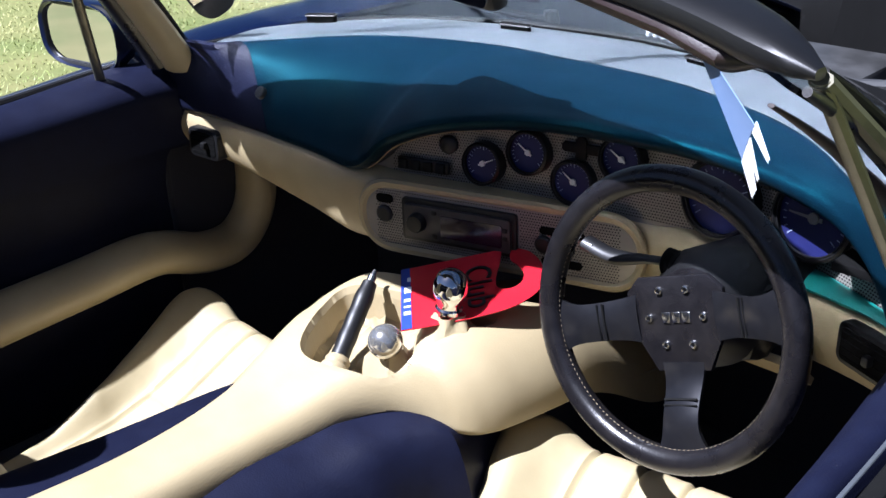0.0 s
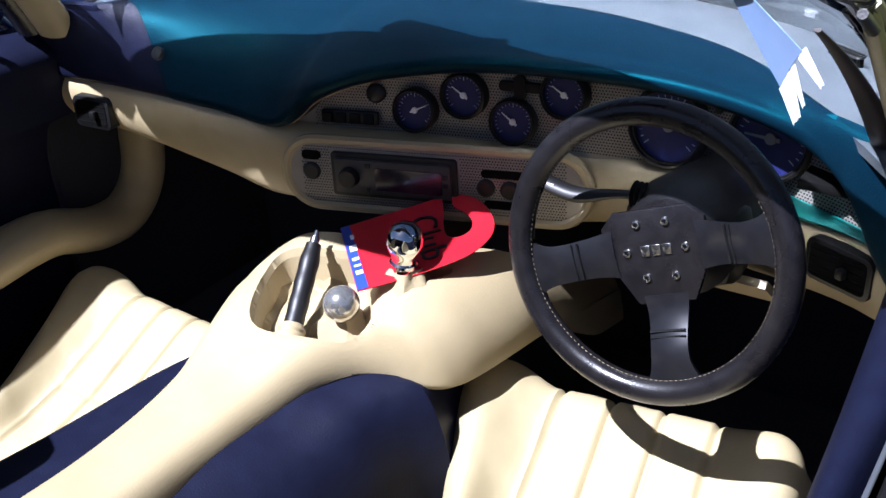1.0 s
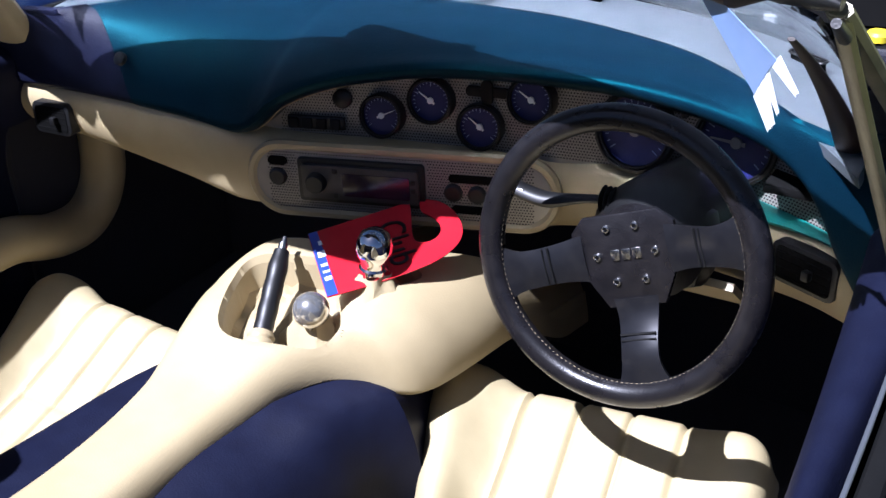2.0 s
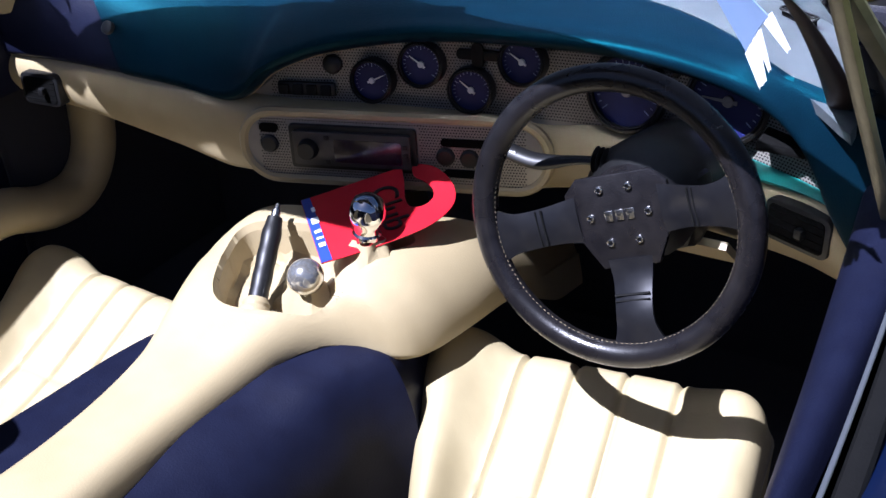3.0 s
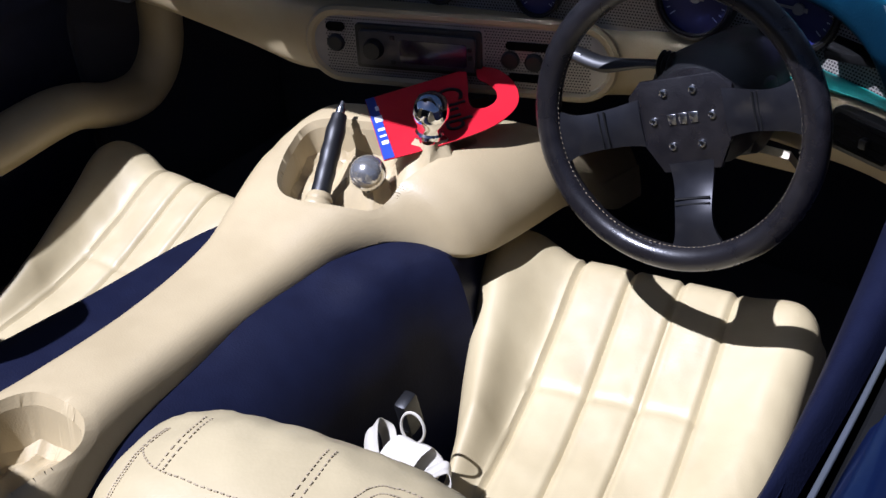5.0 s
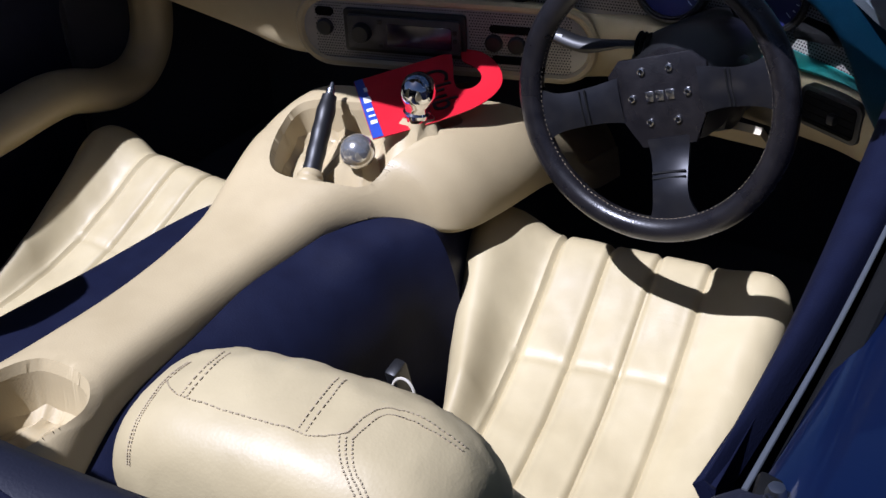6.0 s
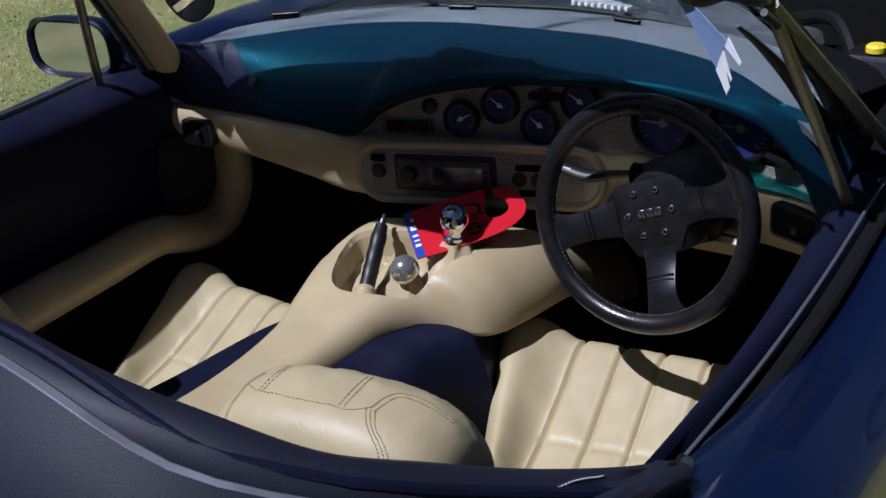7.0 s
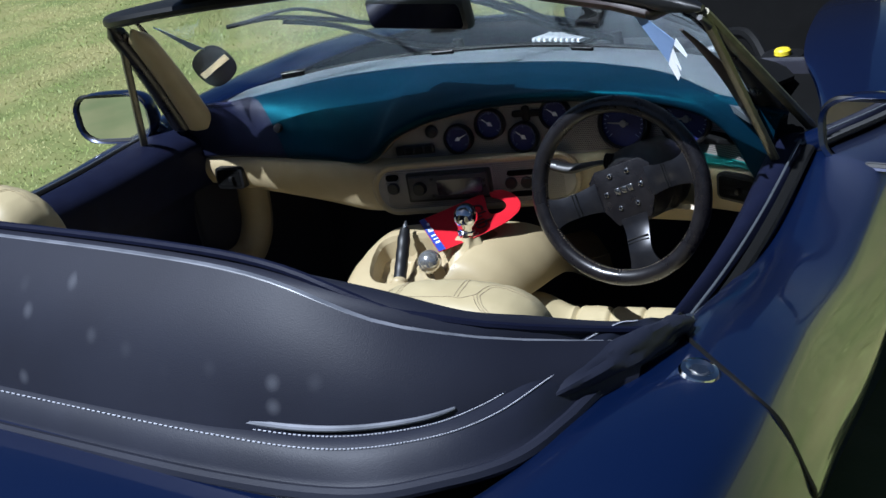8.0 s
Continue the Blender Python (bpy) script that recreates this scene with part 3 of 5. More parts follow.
# wing mirrors
for side in (1, -1):
    cx = side * (0.828 if side < 0 else 0.888)
    m = thing("wing_mirror", (cx, 0.03, 0.80), "dark blue door mirror with a rounded housing", "wing mirror", group="wing mirrors")
    turn = pose(cx, 0.03, 0.857 if side < 0 else 0.842, 90, 0, side * -8)
    housing = lathe([(0, 0.075), (0.5, 0.068), (0.8, 0.045), (0.96, 0.015), (1.0, -0.01), (0.96, -0.022), (0.90, -0.018)], 36)
    for v in housing.verts:
        r = math.hypot(v.co.x, v.co.y)
        if r > 1e-6:
            a = math.atan2(v.co.y, v.co.x)
            k = 1 / (abs(math.cos(a)) ** 3.2 + abs(math.sin(a)) ** 3.2) ** (1 / 3.2)
            v.co.x, v.co.y = r * k * math.cos(a) * 0.112, r * k * math.sin(a) * 0.062
        v.co.z = -v.co.z
    part("housing", moved(housing, turn), PAINT, m)
    part("mirror_glass", outline([(x, y) for x, y in stadium(0.198, 0.102, 0.034)], 0.004, 0, turn @ pose(0, 0, 0.012)), MIRROR, m, "silvered mirror glass")
    part("mirror_rim", tube([tuple(turn @ Vector((x, y, 0.014))) for x, y in stadium(0.206, 0.110, 0.036)], 0.005, 6, closed=True), PLASTIC, m)
    part("mirror_arm", tube([(side * 0.74, 0.07, 0.80), (cx - side * 0.06, 0.05, 0.84)], 0.022, 10), PAINT, m)

# ---- folded hood behind the seats ----
hood = thing("folded_hood", (0, -1.0, 0.8), "navy vinyl hood folded down behind the seats", "car hood")


def hoop(x):
    """The front edge of the folded hood: how far back, how high."""
    a = abs(x - 0.0)
    return (curve_at([(0, -0.965), (0.45, -0.975), (0.6, -0.965), (0.68, -0.91), (0.73, -0.84), (0.80, -0.72)], a),
            curve_at([(0, 1.045), (0.35, 1.04), (0.5, 1.025), (0.6, 0.988), (0.68, 0.948), (0.73, 0.912), (0.80, 0.855)], a))


def tuck(x):
    """The lower rear edge of its panel."""
    a = abs(x)
    return (curve_at([(0, -1.06), (0.4, -1.055), (0.55, -1.035), (0.68, -0.98), (0.74, -0.90), (0.80, -0.78)], a),
            curve_at([(0, 0.905), (0.4, 0.90), (0.6, 0.89), (0.74, 0.87), (0.80, 0.84)], a))


xs = np.linspace(-0.79, 0.79, 60)
rows = []
for x in xs:
    (y0, z0), (y1, z1) = hoop(x), tuck(x)
    z1 -= 0.014
    rows.append([(x, y0 + (y1 - y0) * s + 0.012 * math.sin(3.14 * s) * -1, z0 + (z1 - z0) * s + 0.010 * math.sin(3.14 * s)) for s in np.linspace(0, 1, 14)])
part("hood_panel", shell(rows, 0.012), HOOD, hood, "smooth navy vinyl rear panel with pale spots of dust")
half = crom([(0, -0.947, 1.023), (0.2, -0.948, 1.022), (0.35, -0.952, 1.018), (0.5, -0.955, 1.003), (0.59, -0.935, 0.980), (0.655, -0.895, 0.944), (0.70, -0.835, 0.912), (0.738, -0.765, 0.874), (0.772, -0.69, 0.839), (0.786, -0.645, 0.820)], 60)
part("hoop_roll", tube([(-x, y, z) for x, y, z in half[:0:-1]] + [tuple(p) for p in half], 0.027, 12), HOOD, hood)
part("piping", tube([(x, hoop(x)[0] - 0.004, hoop(x)[1] + 0.002) for x in xs], 0.0075, 8), PIPE, hood)
part("piping", tube([(x, hoop(x)[0] + 0.020, hoop(x)[1] + 0.009) for x in xs], 0.005, 8), NAVY, hood)
# tonneau band: upper and lower edge from the middle to the door
UPPER = [(0, -1.052, 0.905), (0.2, -1.052, 0.903), (0.385, -1.050, 0.900), (0.556, -1.040, 0.897), (0.655, -1.0, 0.897), (0.705, -0.945, 0.900), (0.735, -0.86, 0.903), (0.756, -0.76, 0.892), (0.780, -0.685, 0.866), (0.793, -0.635, 0.846)]
LOWER = [(0, -1.098, 0.872), (0.24, -1.100, 0.870), (0.473, -1.096, 0.866), (0.623, -1.076, 0.864), (0.70, -1.03, 0.864), (0.748, -0.975, 0.862), (0.766, -0.90, 0.860), (0.776, -0.80, 0.858), (0.796, -0.70, 0.842), (0.803, -0.640, 0.830)]
NB = 120
up, low = crom(UPPER, NB), crom(LOWER, NB)


def band(i, s, lift=0.0):
    """A place on the band, s from its fold to its hem."""
    k = abs(i)
    a, z = up[k], low[k]
    f = smooth(0.66, 0.80, k / (NB - 1)) * (1 - smooth(0.95, 1.0, k / (NB - 1)))
    n = np.array((0.25 * f, -0.3, 0.95))
    p = a + (z - a) * s + n * (0.012 * math.sin(3.14 * min(1, 0.15 + s)) + lift)
    p = p + n * f * (0.004 * math.sin(k * 0.55 + 5.0 * s) * math.sin(3.14 * s) + 0.009 * noise.noise((k * 0.16, s * 3.0, 1.0)))
    return (p[0] if i >= 0 else -p[0], p[1], p[2])


ids = list(range(-NB + 1, NB))
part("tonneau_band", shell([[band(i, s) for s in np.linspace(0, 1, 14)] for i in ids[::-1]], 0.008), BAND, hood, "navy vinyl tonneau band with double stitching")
part("tuck_piping", tube([band(i, 0.0, 0.007) for i in ids[25:-58]], lambda s: 0.0012 + 0.0030 * math.sin(3.14 * s) ** 0.35, 8), PIPE, hood, "pale worn piping along the fold")
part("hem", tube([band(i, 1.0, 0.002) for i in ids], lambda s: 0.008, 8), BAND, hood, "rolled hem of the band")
for s, lim in ((0.10, 100), (0.36, 88), (0.88, 96)):
    stitches = []
    for k in range(int(-lim * 0.8), lim):
        p, q = Vector(band(k, s, 0.0012)), Vector(band(k + 1, s, 0.0012))
        for f in (0.25, 0.75):
            stitches.append(rbox((q - p).length * 0.28, 0.0012, 0.0009, 0, Matrix.Translation(p.lerp(q, f)) @ (q - p).to_track_quat("X", "Z").to_matrix().to_4x4()))
    tagged(part("stitching", merge(*stitches), PALETHREAD, hood), kind="stuff")
# the band gathers into a loose roll of fabric where it meets the door
ROLL = crom([(0.735, -0.905, 0.880), (0.757, -0.855, 0.882), (0.776, -0.795, 0.879), (0.789, -0.735, 0.870), (0.796, -0.680, 0.858), (0.797, -0.645, 0.845)], 44)


def roll_point(k, j, n=20):
    """A place on the roll: k along it, j round it."""
    p, f = ROLL[k], k / 43
    t = ROLL[min(k + 1, 43)] - ROLL[max(k - 1, 0)]
    t = t / np.linalg.norm(t)
    a = np.cross(t, (0, 0, 1.0))
    a /= np.linalg.norm(a)
    b = np.cross(a, t)
    r = curve_at([(0, 0.003), (0.2, 0.014), (0.5, 0.019), (0.8, 0.017), (1, 0.012)], f)
    ang = 2 * math.pi * j / n
    r *= 1 + 0.30 * noise.noise((f * 7, math.cos(ang) * 1.6, math.sin(ang) * 1.6)) + 0.13 * math.sin(3 * ang + 7 * f)
    return tuple(p + r * (math.cos(ang) * a + 0.8 * math.sin(ang) * b))


bm = grid([[roll_point(k, j) for j in range(20)] for k in range(44)], wrap_v=True)
bmesh.ops.holes_fill(bm, edges=[e for e in bm.edges if e.is_boundary])
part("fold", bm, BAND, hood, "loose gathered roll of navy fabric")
part("hinge_pin", lathe([(0, 0.006), (0.005, 0.005), (0.0065, 0.0), (0.0065, -0.02)], 16, pose(0.794, -0.622, 0.838)), SILVER, hood)
part("hinge_plate", rbox(0.020, 0.04, 0.008, 0.003, pose(0.790, -0.622, 0.828, 0, 20, 10)), RUBBER, hood)

# door shut line
gap = []
for y, c in ((-0.632, 2.0), (-0.684, 5.0), (-0.728, 7.0), (-0.751, 8.4), (-0.764, 9.6), (-0.764, 11.5), (-0.758, 13.3), (-0.750, 16.0), (-0.745, 18.0), (-0.73, 20.0), (-0.70, 22.5), (-0.64, 25.5), (-0.60, 28.0)):
    gap.append(flank_at(y, c))
part("shut_line", tube(crom(gap, 80), 0.0033, 6), RUBBER, car, "dark door shut line")


# ---- centre console ----
console = thing("centre_console", (0.0, -0.3, 0.18), "tan leather centre console with an open gear lever recess", "console")
# stations: y, left x, left z, right x, right z, top z
STATIONS = [(-0.92, -0.10, 0.50, 0.20, 0.50, 0.585), (-0.70, -0.085, 0.50, 0.15, 0.50, 0.585), (-0.55, -0.065, 0.50, 0.085, 0.50, 0.575), (-0.40, -0.070, 0.495, 0.062, 0.498, 0.563),
            (-0.26, -0.088, 0.50, 0.060, 0.515, 0.566), (-0.18, -0.110, 0.512, 0.075, 0.535, 0.587), (-0.13, -0.124, 0.520, 0.100, 0.538, 0.603), (-0.10, -0.131, 0.526, 0.135, 0.532, 0.612), (-0.08, -0.135, 0.529, 0.185, 0.520, 0.617), (-0.05, -0.138, 0.532, 0.208, 0.514, 0.625),
            (0.0, -0.136, 0.538, 0.222, 0.512, 0.632), (0.10, -0.12, 0.54, 0.236, 0.508, 0.628), (0.22, -0.10, 0.53, 0.232, 0.48, 0.60), (0.40, -0.08, 0.48, 0.21, 0.42, 0.55)]


def station(k, y):
    return curve_at([(a[0], a[k]) for a in STATIONS], y)


# rim of the lever recess and of the rear tray, seen from above
RIM = crom([(-0.079, -0.045), (-0.060, -0.112), (-0.036, -0.150), (0.0, -0.160), (0.050, -0.147), (0.090, -0.118), (0.112, -0.071), (0.132, -0.012), (0.146, 0.026), (0.118, 0.034), (0.060, 0.008), (0.0, -0.012), (-0.050, -0.022)], 156, closed=True)
TRAY = crom([(0.03 + 0.064 * math.copysign(abs(math.cos(a)) ** 0.6, math.cos(a)), -0.71 + 0.14 * math.copysign(abs(math.sin(a)) ** 0.6, math.sin(a))) for a in np.linspace(0, 6.283, 24, endpoint=False)], 120, closed=True)


def polar(loop, cx, cy):
    a = np.arctan2(loop[:, 1] - cy, loop[:, 0] - cx)
    r = np.hypot(loop[:, 0] - cx, loop[:, 1] - cy)
    o = np.argsort(a)
    return a[o], r[o], cx, cy


WELLS = (polar(RIM, 0.035, -0.066), 0.058), (polar(TRAY, 0.03, -0.71), 0.075)


def console_top(x, y):
    """The console's height at x, y, with its two wells; gives also the snapped x, y of their rims."""
    sink = 0.0
    for (ang, rad, cx, cy), deep in WELLS:
        px, py = x - cx, y - cy
        r = math.hypot(px, py)
        if r > 0.26 or r < 1e-6:
            sink += deep if r < 1e-6 else 0
            continue
        d = r / float(np.interp(math.atan2(py, px), ang, rad, period=2 * math.pi))
        if d > 1.20:
            continue
        for lo, hi, to, f in ((0.0, 0.66, None, 1.0), (0.66, 0.80, 0.86, 1.0), (0.80, 0.90, 0.94, 0.85), (0.90, 1.0, 0.985, 0.20), (1.0, 1.10, 1.03, 0.02), (1.10, 1.20, None, 0.0)):
            if lo <= d < hi:
                k = d * 1.2 if to is None and d < 0.66 else (to or d)
                x, y = cx + px * k / d, cy + py * k / d
                fold = noise.noise((x * 26, y * 26, 0.3)) * 0.009 + abs(math.sin(x * 95 + 3.0 * noise.noise((x * 20, y * 20, 2)))) * 0.007 - 0.008
                sink += deep * f + (fold * f if f > 0.5 else 0)
                break
    xl, zl, xr, zr, zt = [station(k, y) for k in range(1, 6)]
    u = min(1, max(-1, (x - (xl + xr) / 2) / ((xr - xl) / 2)))
    f = (1 - abs(u) ** (5.0 if u < 0 else 5.0 - 2.2 * smooth(-0.2, -0.08, y))) ** 0.5 if abs(u) < 1 else 0
    low = zl + (zr - zl) * (u + 1) / 2
    z = low + (zt - low) * f
    right = smooth(0.06, 0.17, x)
    return x, y, z - sink - (0.16 - 0.10 * right) * smooth(0, 0.10 + 0.12 * right, y - (0.012 + 0.17 * (x + 0.1) + 0.02 * right))


rows = []
for y in np.concatenate([np.linspace(-0.92, -0.86, 12), np.linspace(-0.855, -0.56, 70), np.linspace(-0.555, -0.20, 40), np.linspace(-0.195, 0.07, 120), np.linspace(0.075, 0.40, 50)]):
    xl, zl, xr, zr, zt = [station(k, y) for k in range(1, 6)]
    row = [console_top((xl + xr) / 2 + (xr - xl) / 2 * math.sin(u * 1.5708), y) for u in np.linspace(-1, 1, 130)]
    # skirts
    row = [(xl + 0.012, y, zl - 0.05), (xl + 0.004, y, zl - 0.012)] + row + [(xr - 0.006, y, zr - 0.006), (xr - 0.025, y, zr - 0.010)]
    rows.append(row)
part("console_body", grid(rows), TAN, console)
rows = []
for y in np.linspace(-0.90, -0.02, 60):
    xl, zl = station(1, y), station(2, y)
    xo = curve_at([(-0.90, -0.26), (-0.62, -0.225), (-0.48, -0.208), (-0.31, -0.184), (-0.16, -0.172), (-0.02, -0.150)], y)
    zo = curve_at([(-0.90, 0.50), (-0.40, 0.497), (-0.16, 0.49), (-0.02, 0.44)], y)
    rows.append([(x, y, z) for x, z in crom([(xl + 0.03, zl + 0.004), (xl - 0.01, zl + 0.002), (0.5 * xl + 0.5 * xo, max(zo + 0.008, 0.5 * zl + 0.5 * zo)), (xo, zo), (xo - 0.014, zo - 0.03), (xo - 0.018, zo - 0.10), (xo - 0.010, 0.20)], 20)])
part("side_pad", shell(rows, 0.008), NAVY, console, "navy leather tunnel side pad")
rows = []
for y in np.linspace(-0.90, 0.05, 60):
    x0, z0 = min(station(3, y), 0.135), min(station(4, y), 0.533)
    f = smooth(-1.1, -0.5, y) * (1 - 0.85 * smooth(-0.22, 0.02, y))
    rows.append([(x0 + dx * (0.35 + 0.65 * f), y, z0 - dz) for dx, dz in crom([(-0.03, -0.026 + 0.022 * smooth(-0.35, -0.16, y)), (0.012, -0.026 + 0.024 * smooth(-0.35, -0.16, y)), (0.07, 0.008), (0.105, 0.07), (0.115, 0.15), (0.105, 0.33)], 18)])
part("side_pad", shell(rows[::-1], 0.008), NAVY, console, "navy leather tunnel side pad")

# levers
gear = thing("gear_lever", (0.105, -0.02, 0.55), "chrome gear knob on a tan leather gaiter", "gear lever")
part("knob", lathe([(0, 0.030), (0.010, 0.0285), (0.0195, 0.022), (0.0245, 0.010), (0.0255, 0.0), (0.0235, -0.010), (0.0185, -0.018), (0.0175, -0.026), (0.0200, -0.029),
                    (0.0195, -0.035), (0.0165, -0.037), (0.0155, -0.052), (0.0, -0.052)], 36, pose(0.110, -0.013, 0.671, -4, 6) @ Matrix.Scale(0.93, 4)), CHROME, gear)
folds = []
for i in range(14):
    s = i / 13
    r = 0.019 + 0.052 * s ** 1.1
    folds.append([(0.108 - 0.004 * s + (r + 0.004 * math.sin(5 * a + 7 * s)) * math.cos(a), -0.015 - 0.004 * s + (r * 0.95 + 0.004 * math.sin(4 * a - 5 * s)) * math.sin(a), 0.637 - 0.080 * s) for a in np.linspace(0, 2 * math.pi, 32, endpoint=False)])
part("gaiter", grid(folds, wrap_v=True), TAN, gear, "wrinkled tan leather gaiter")

ball = thing("ball_lever", (0.058, -0.086, 0.55), "polished alloy ball on a short lever", "lever")
part("ball", lathe([(0.0235 * math.sin(a), 0.0235 * math.cos(a)) for a in np.linspace(0, math.pi, 20)], 32, pose(0.058, -0.086, 0.606)), SATIN, ball)
part("stem", tube([(0.058, -0.084, 0.54), (0.058, -0.086, 0.59)], 0.006, 10), ALLOY, ball)
folds = [[(0.045 + (0.02 + 0.045 * s + 0.005 * math.sin(6 * a + 5 * s)) * math.cos(a), -0.07 + (0.015 + 0.03 * s + 0.004 * math.sin(5 * a)) * math.sin(a), 0.590 - 0.05 * s) for a in np.linspace(0, 2 * math.pi, 28, endpoint=False)] for s in np.linspace(0, 1, 10)]
part("gaiter", grid(folds, wrap_v=True), TAN, ball, "creased tan leather gaiter")

brake = thing("handbrake", (0.008, -0.125, 0.55), "black handbrake lever with a silver button, raised", "handbrake")
a, z = Vector((0.010, -0.132, 0.575)), Vector((-0.026, -0.023, 0.659))
w = (z - a).normalized()
L = (z - a).length
grip = [a + w * (L * s) for s in np.linspace(0.02, 0.86, 24)]
part("grip", tube(grip, lambda s: 0.0128 + 0.0004 * math.sin(26 * s) * (s > 0.15) - 0.003 * max(0, s - 0.85) / 0.15, 14), PLASTIC, brake)
part("collar", tube([a + w * (L * s) for s in (0.86, 0.93)], 0.0062, 12), ALLOY, brake)
part("button", tube([a + w * (L * s) for s in (0.93, 0.97, 1.0)], lambda s: 0.0045 - 0.0015 * s, 10), ALLOY, brake)
part("boot", tube([a + w * (L * s) for s in np.linspace(-0.22, 0.07, 12)], lambda s: 0.026 - 0.011 * s + 0.0012 * math.sin(24 * s), 16), TAN, brake, "tan leather boot")

# red hanging card
card = thing("red_card", (0.05, 0.04, 0.60), "red club hang tag with a hook hole behind the gear lever", "card")
EX = Vector((0.694, 0.705, 0.158)).normalized()
EZ = EX.cross(Vector((-0.720, 0.686, 0.112))).normalized()
EY = EZ.cross(EX)
CARD = Matrix.Translation((0.012, -0.013, 0.6310)) @ Matrix((EX, EY, EZ)).transposed().to_4x4()
hole = crom([(0.144, 0.062), (0.139, 0.030), (0.131, -0.006), (0.132, -0.028), (0.148, -0.036), (0.164, -0.026), (0.169, -0.006), (0.163, 0.016), (0.154, 0.034), (0.157, 0.058)], 40)
shape = crom([(0.166, 0.060), (0.184, 0.042), (0.195, 0.008), (0.194, -0.030), (0.180, -0.058), (0.150, -0.078), (0.110, -0.086), (0.050, -0.088), (0.0, -0.086)], 40)
shape = [tuple(p) for p in shape] + [(0.0, 0.060), (0.070, 0.062), (0.134, 0.064)] + [tuple(p) for p in hole]
part("card_sheet", outline(shape, 0.0012, 0, CARD), RED, card, "red plastic sheet with a hook opening")
part("blue_edge", outline([(0.0005, -0.0855), (0.015, -0.0855), (0.013, 0.0595), (0.0005, 0.0595)], 0.0003, 0, CARD @ pose(0, 0, 0.0008)), BLUE, card, "blue printed edge with white marks")
for x, y, w, h in ((0.010, 0.005, 0.010, 0.014), (0.009, -0.02, 0.009, 0.006), (0.009, -0.035, 0.009, 0.004), (0.009, -0.05, 0.009, 0.008), (0.012, 0.03, 0.005, 0.010)):
    part("print_mark", rbox(w, h, 0.0003, 0, CARD @ pose(x, y, 0.0011)), WHITE, card)
letters("Club", 0.052, CARD @ pose(0.106, -0.018, 0.0012, 0, 0, -90), PLASTIC, card)


# ---- seats ----
def seat(name, at, turn, label, lean=0.0, low=0.0):
    s = thing(name, (0, 0, 0), label, "car seat", group="leather seats")
    rows = []
    for y in np.linspace(-0.33, 0.245, 130):
        row = []
        XL = curve_at([(-0.33, -0.135), (-0.145, -0.140), (-0.074, -0.155), (0.02, -0.186), (0.086, -0.204), (0.165, -0.228), (0.205, -0.222), (0.245, -0.190)], y)
        for x in np.concatenate([np.linspace(XL, -0.112, 30, endpoint=False), np.linspace(-0.112, 0.225, 135)]):
            cx = x - 0.004
            zc = curve_at([(-0.33, 0.335), (-0.2, 0.335), (-0.05, 0.352), (0.04, 0.380), (0.12, 0.416), (0.18, 0.447), (0.225, 0.460), (0.245, 0.455)], y)
            bol = 0.058 * smooth(0.100, max(0.150, abs(XL) - 0.015), abs(cx)) * (1 - 0.35 * smooth(0.12, 0.24, y)) * (1 if cx < 0 else 0.30)
            puff = 0.0
            for q in (-0.099, -0.030, 0.036, 0.105):
                puff -= 0.0045 * math.exp(-((cx - q) / 0.0035) ** 2)
                puff += 0.0010 * math.exp(-((abs(cx - q) - 0.009) / 0.004) ** 2)
            if abs(cx) < 0.107:
                puff += 0.0035 * abs(math.sin((cx + 0.099) / 0.068 * math.pi)) ** 0.7
                puff -= 0.0028 * math.exp(-((y - 0.042 - 0.05 * cx) / 0.006) ** 2)
            puff += 0.0022 * noise.noise((x * 20, y * 20, 3.1)) + 0.0006 * noise.noise((x * 60, y * 50, 1.7))
            # rounding of the front and the flanks
            ey_ = max(0.0, (y - 0.190) / 0.055)
            ex_ = max(0.0, (abs(cx) - (abs(XL) - 0.050 if cx < 0 else 0.165)) / 0.052)
            corner = (ey_ ** 2.4 + ex_ ** 2.4) ** (1 / 2.4)
            drop = 0.055 * (1 - math.sqrt(max(0.0, 1 - min(1, corner) ** 2))) + (0.12 * (corner - 1) if corner > 1 else 0)
            row.append((x, y, zc + bol + puff - drop - low))
        row = [(row[0][0] + 0.012, y, 0.26 - low)] + row + [(row[-1][0] - 0.012, y, 0.26 - low)]
        rows.append(row)
    rows.append([(p[0] * 0.98, 0.235, 0.28 - low) for p in rows[-1]])
    part("cushion", grid(rows), SEAT, s)
    # backrest
    rows = []
    for t in np.linspace(0, 1, 60):
        row = []
        for a in np.linspace(0, 2 * math.pi, 64, endpoint=False):
            half = curve_at([(0, 0.20), (0.3, 0.225), (0.6, 0.20), (0.85, 0.125), (1, 0.08)], t)
            ca, sa = math.cos(a), math.sin(a)
            ux = half * math.copysign(abs(ca) ** 0.55, ca)
            uy = 0.062 * math.copysign(abs(sa) ** 0.7, sa) * (1 if sa < 0 else 1 + 0.55 * smooth(0.12, 0.19, abs(ux)) * (1 - t))
            yc = curve_at([(0, -0.315), (0.4, -0.47), (0.8, -0.585), (1, -0.62)], t)
            zc = curve_at([(0, 0.31), (0.4, 0.55), (0.8, 0.75), (1, 0.815)], t)
            row.append((ux + 0.03 * lean * t + 0.06 * t * t, yc + uy * 0.88 + 0.12 * lean * t, zc + uy * 0.42 + 0.015 * lean * t))
        rows.append(row)
    bm = grid(rows, wrap_v=True)
    bm.verts.ensure_lookup_table()
    bm.faces.new([bm.verts[-64 + j] for j in range(64)])
    part("backrest", bm, SEAT, s)
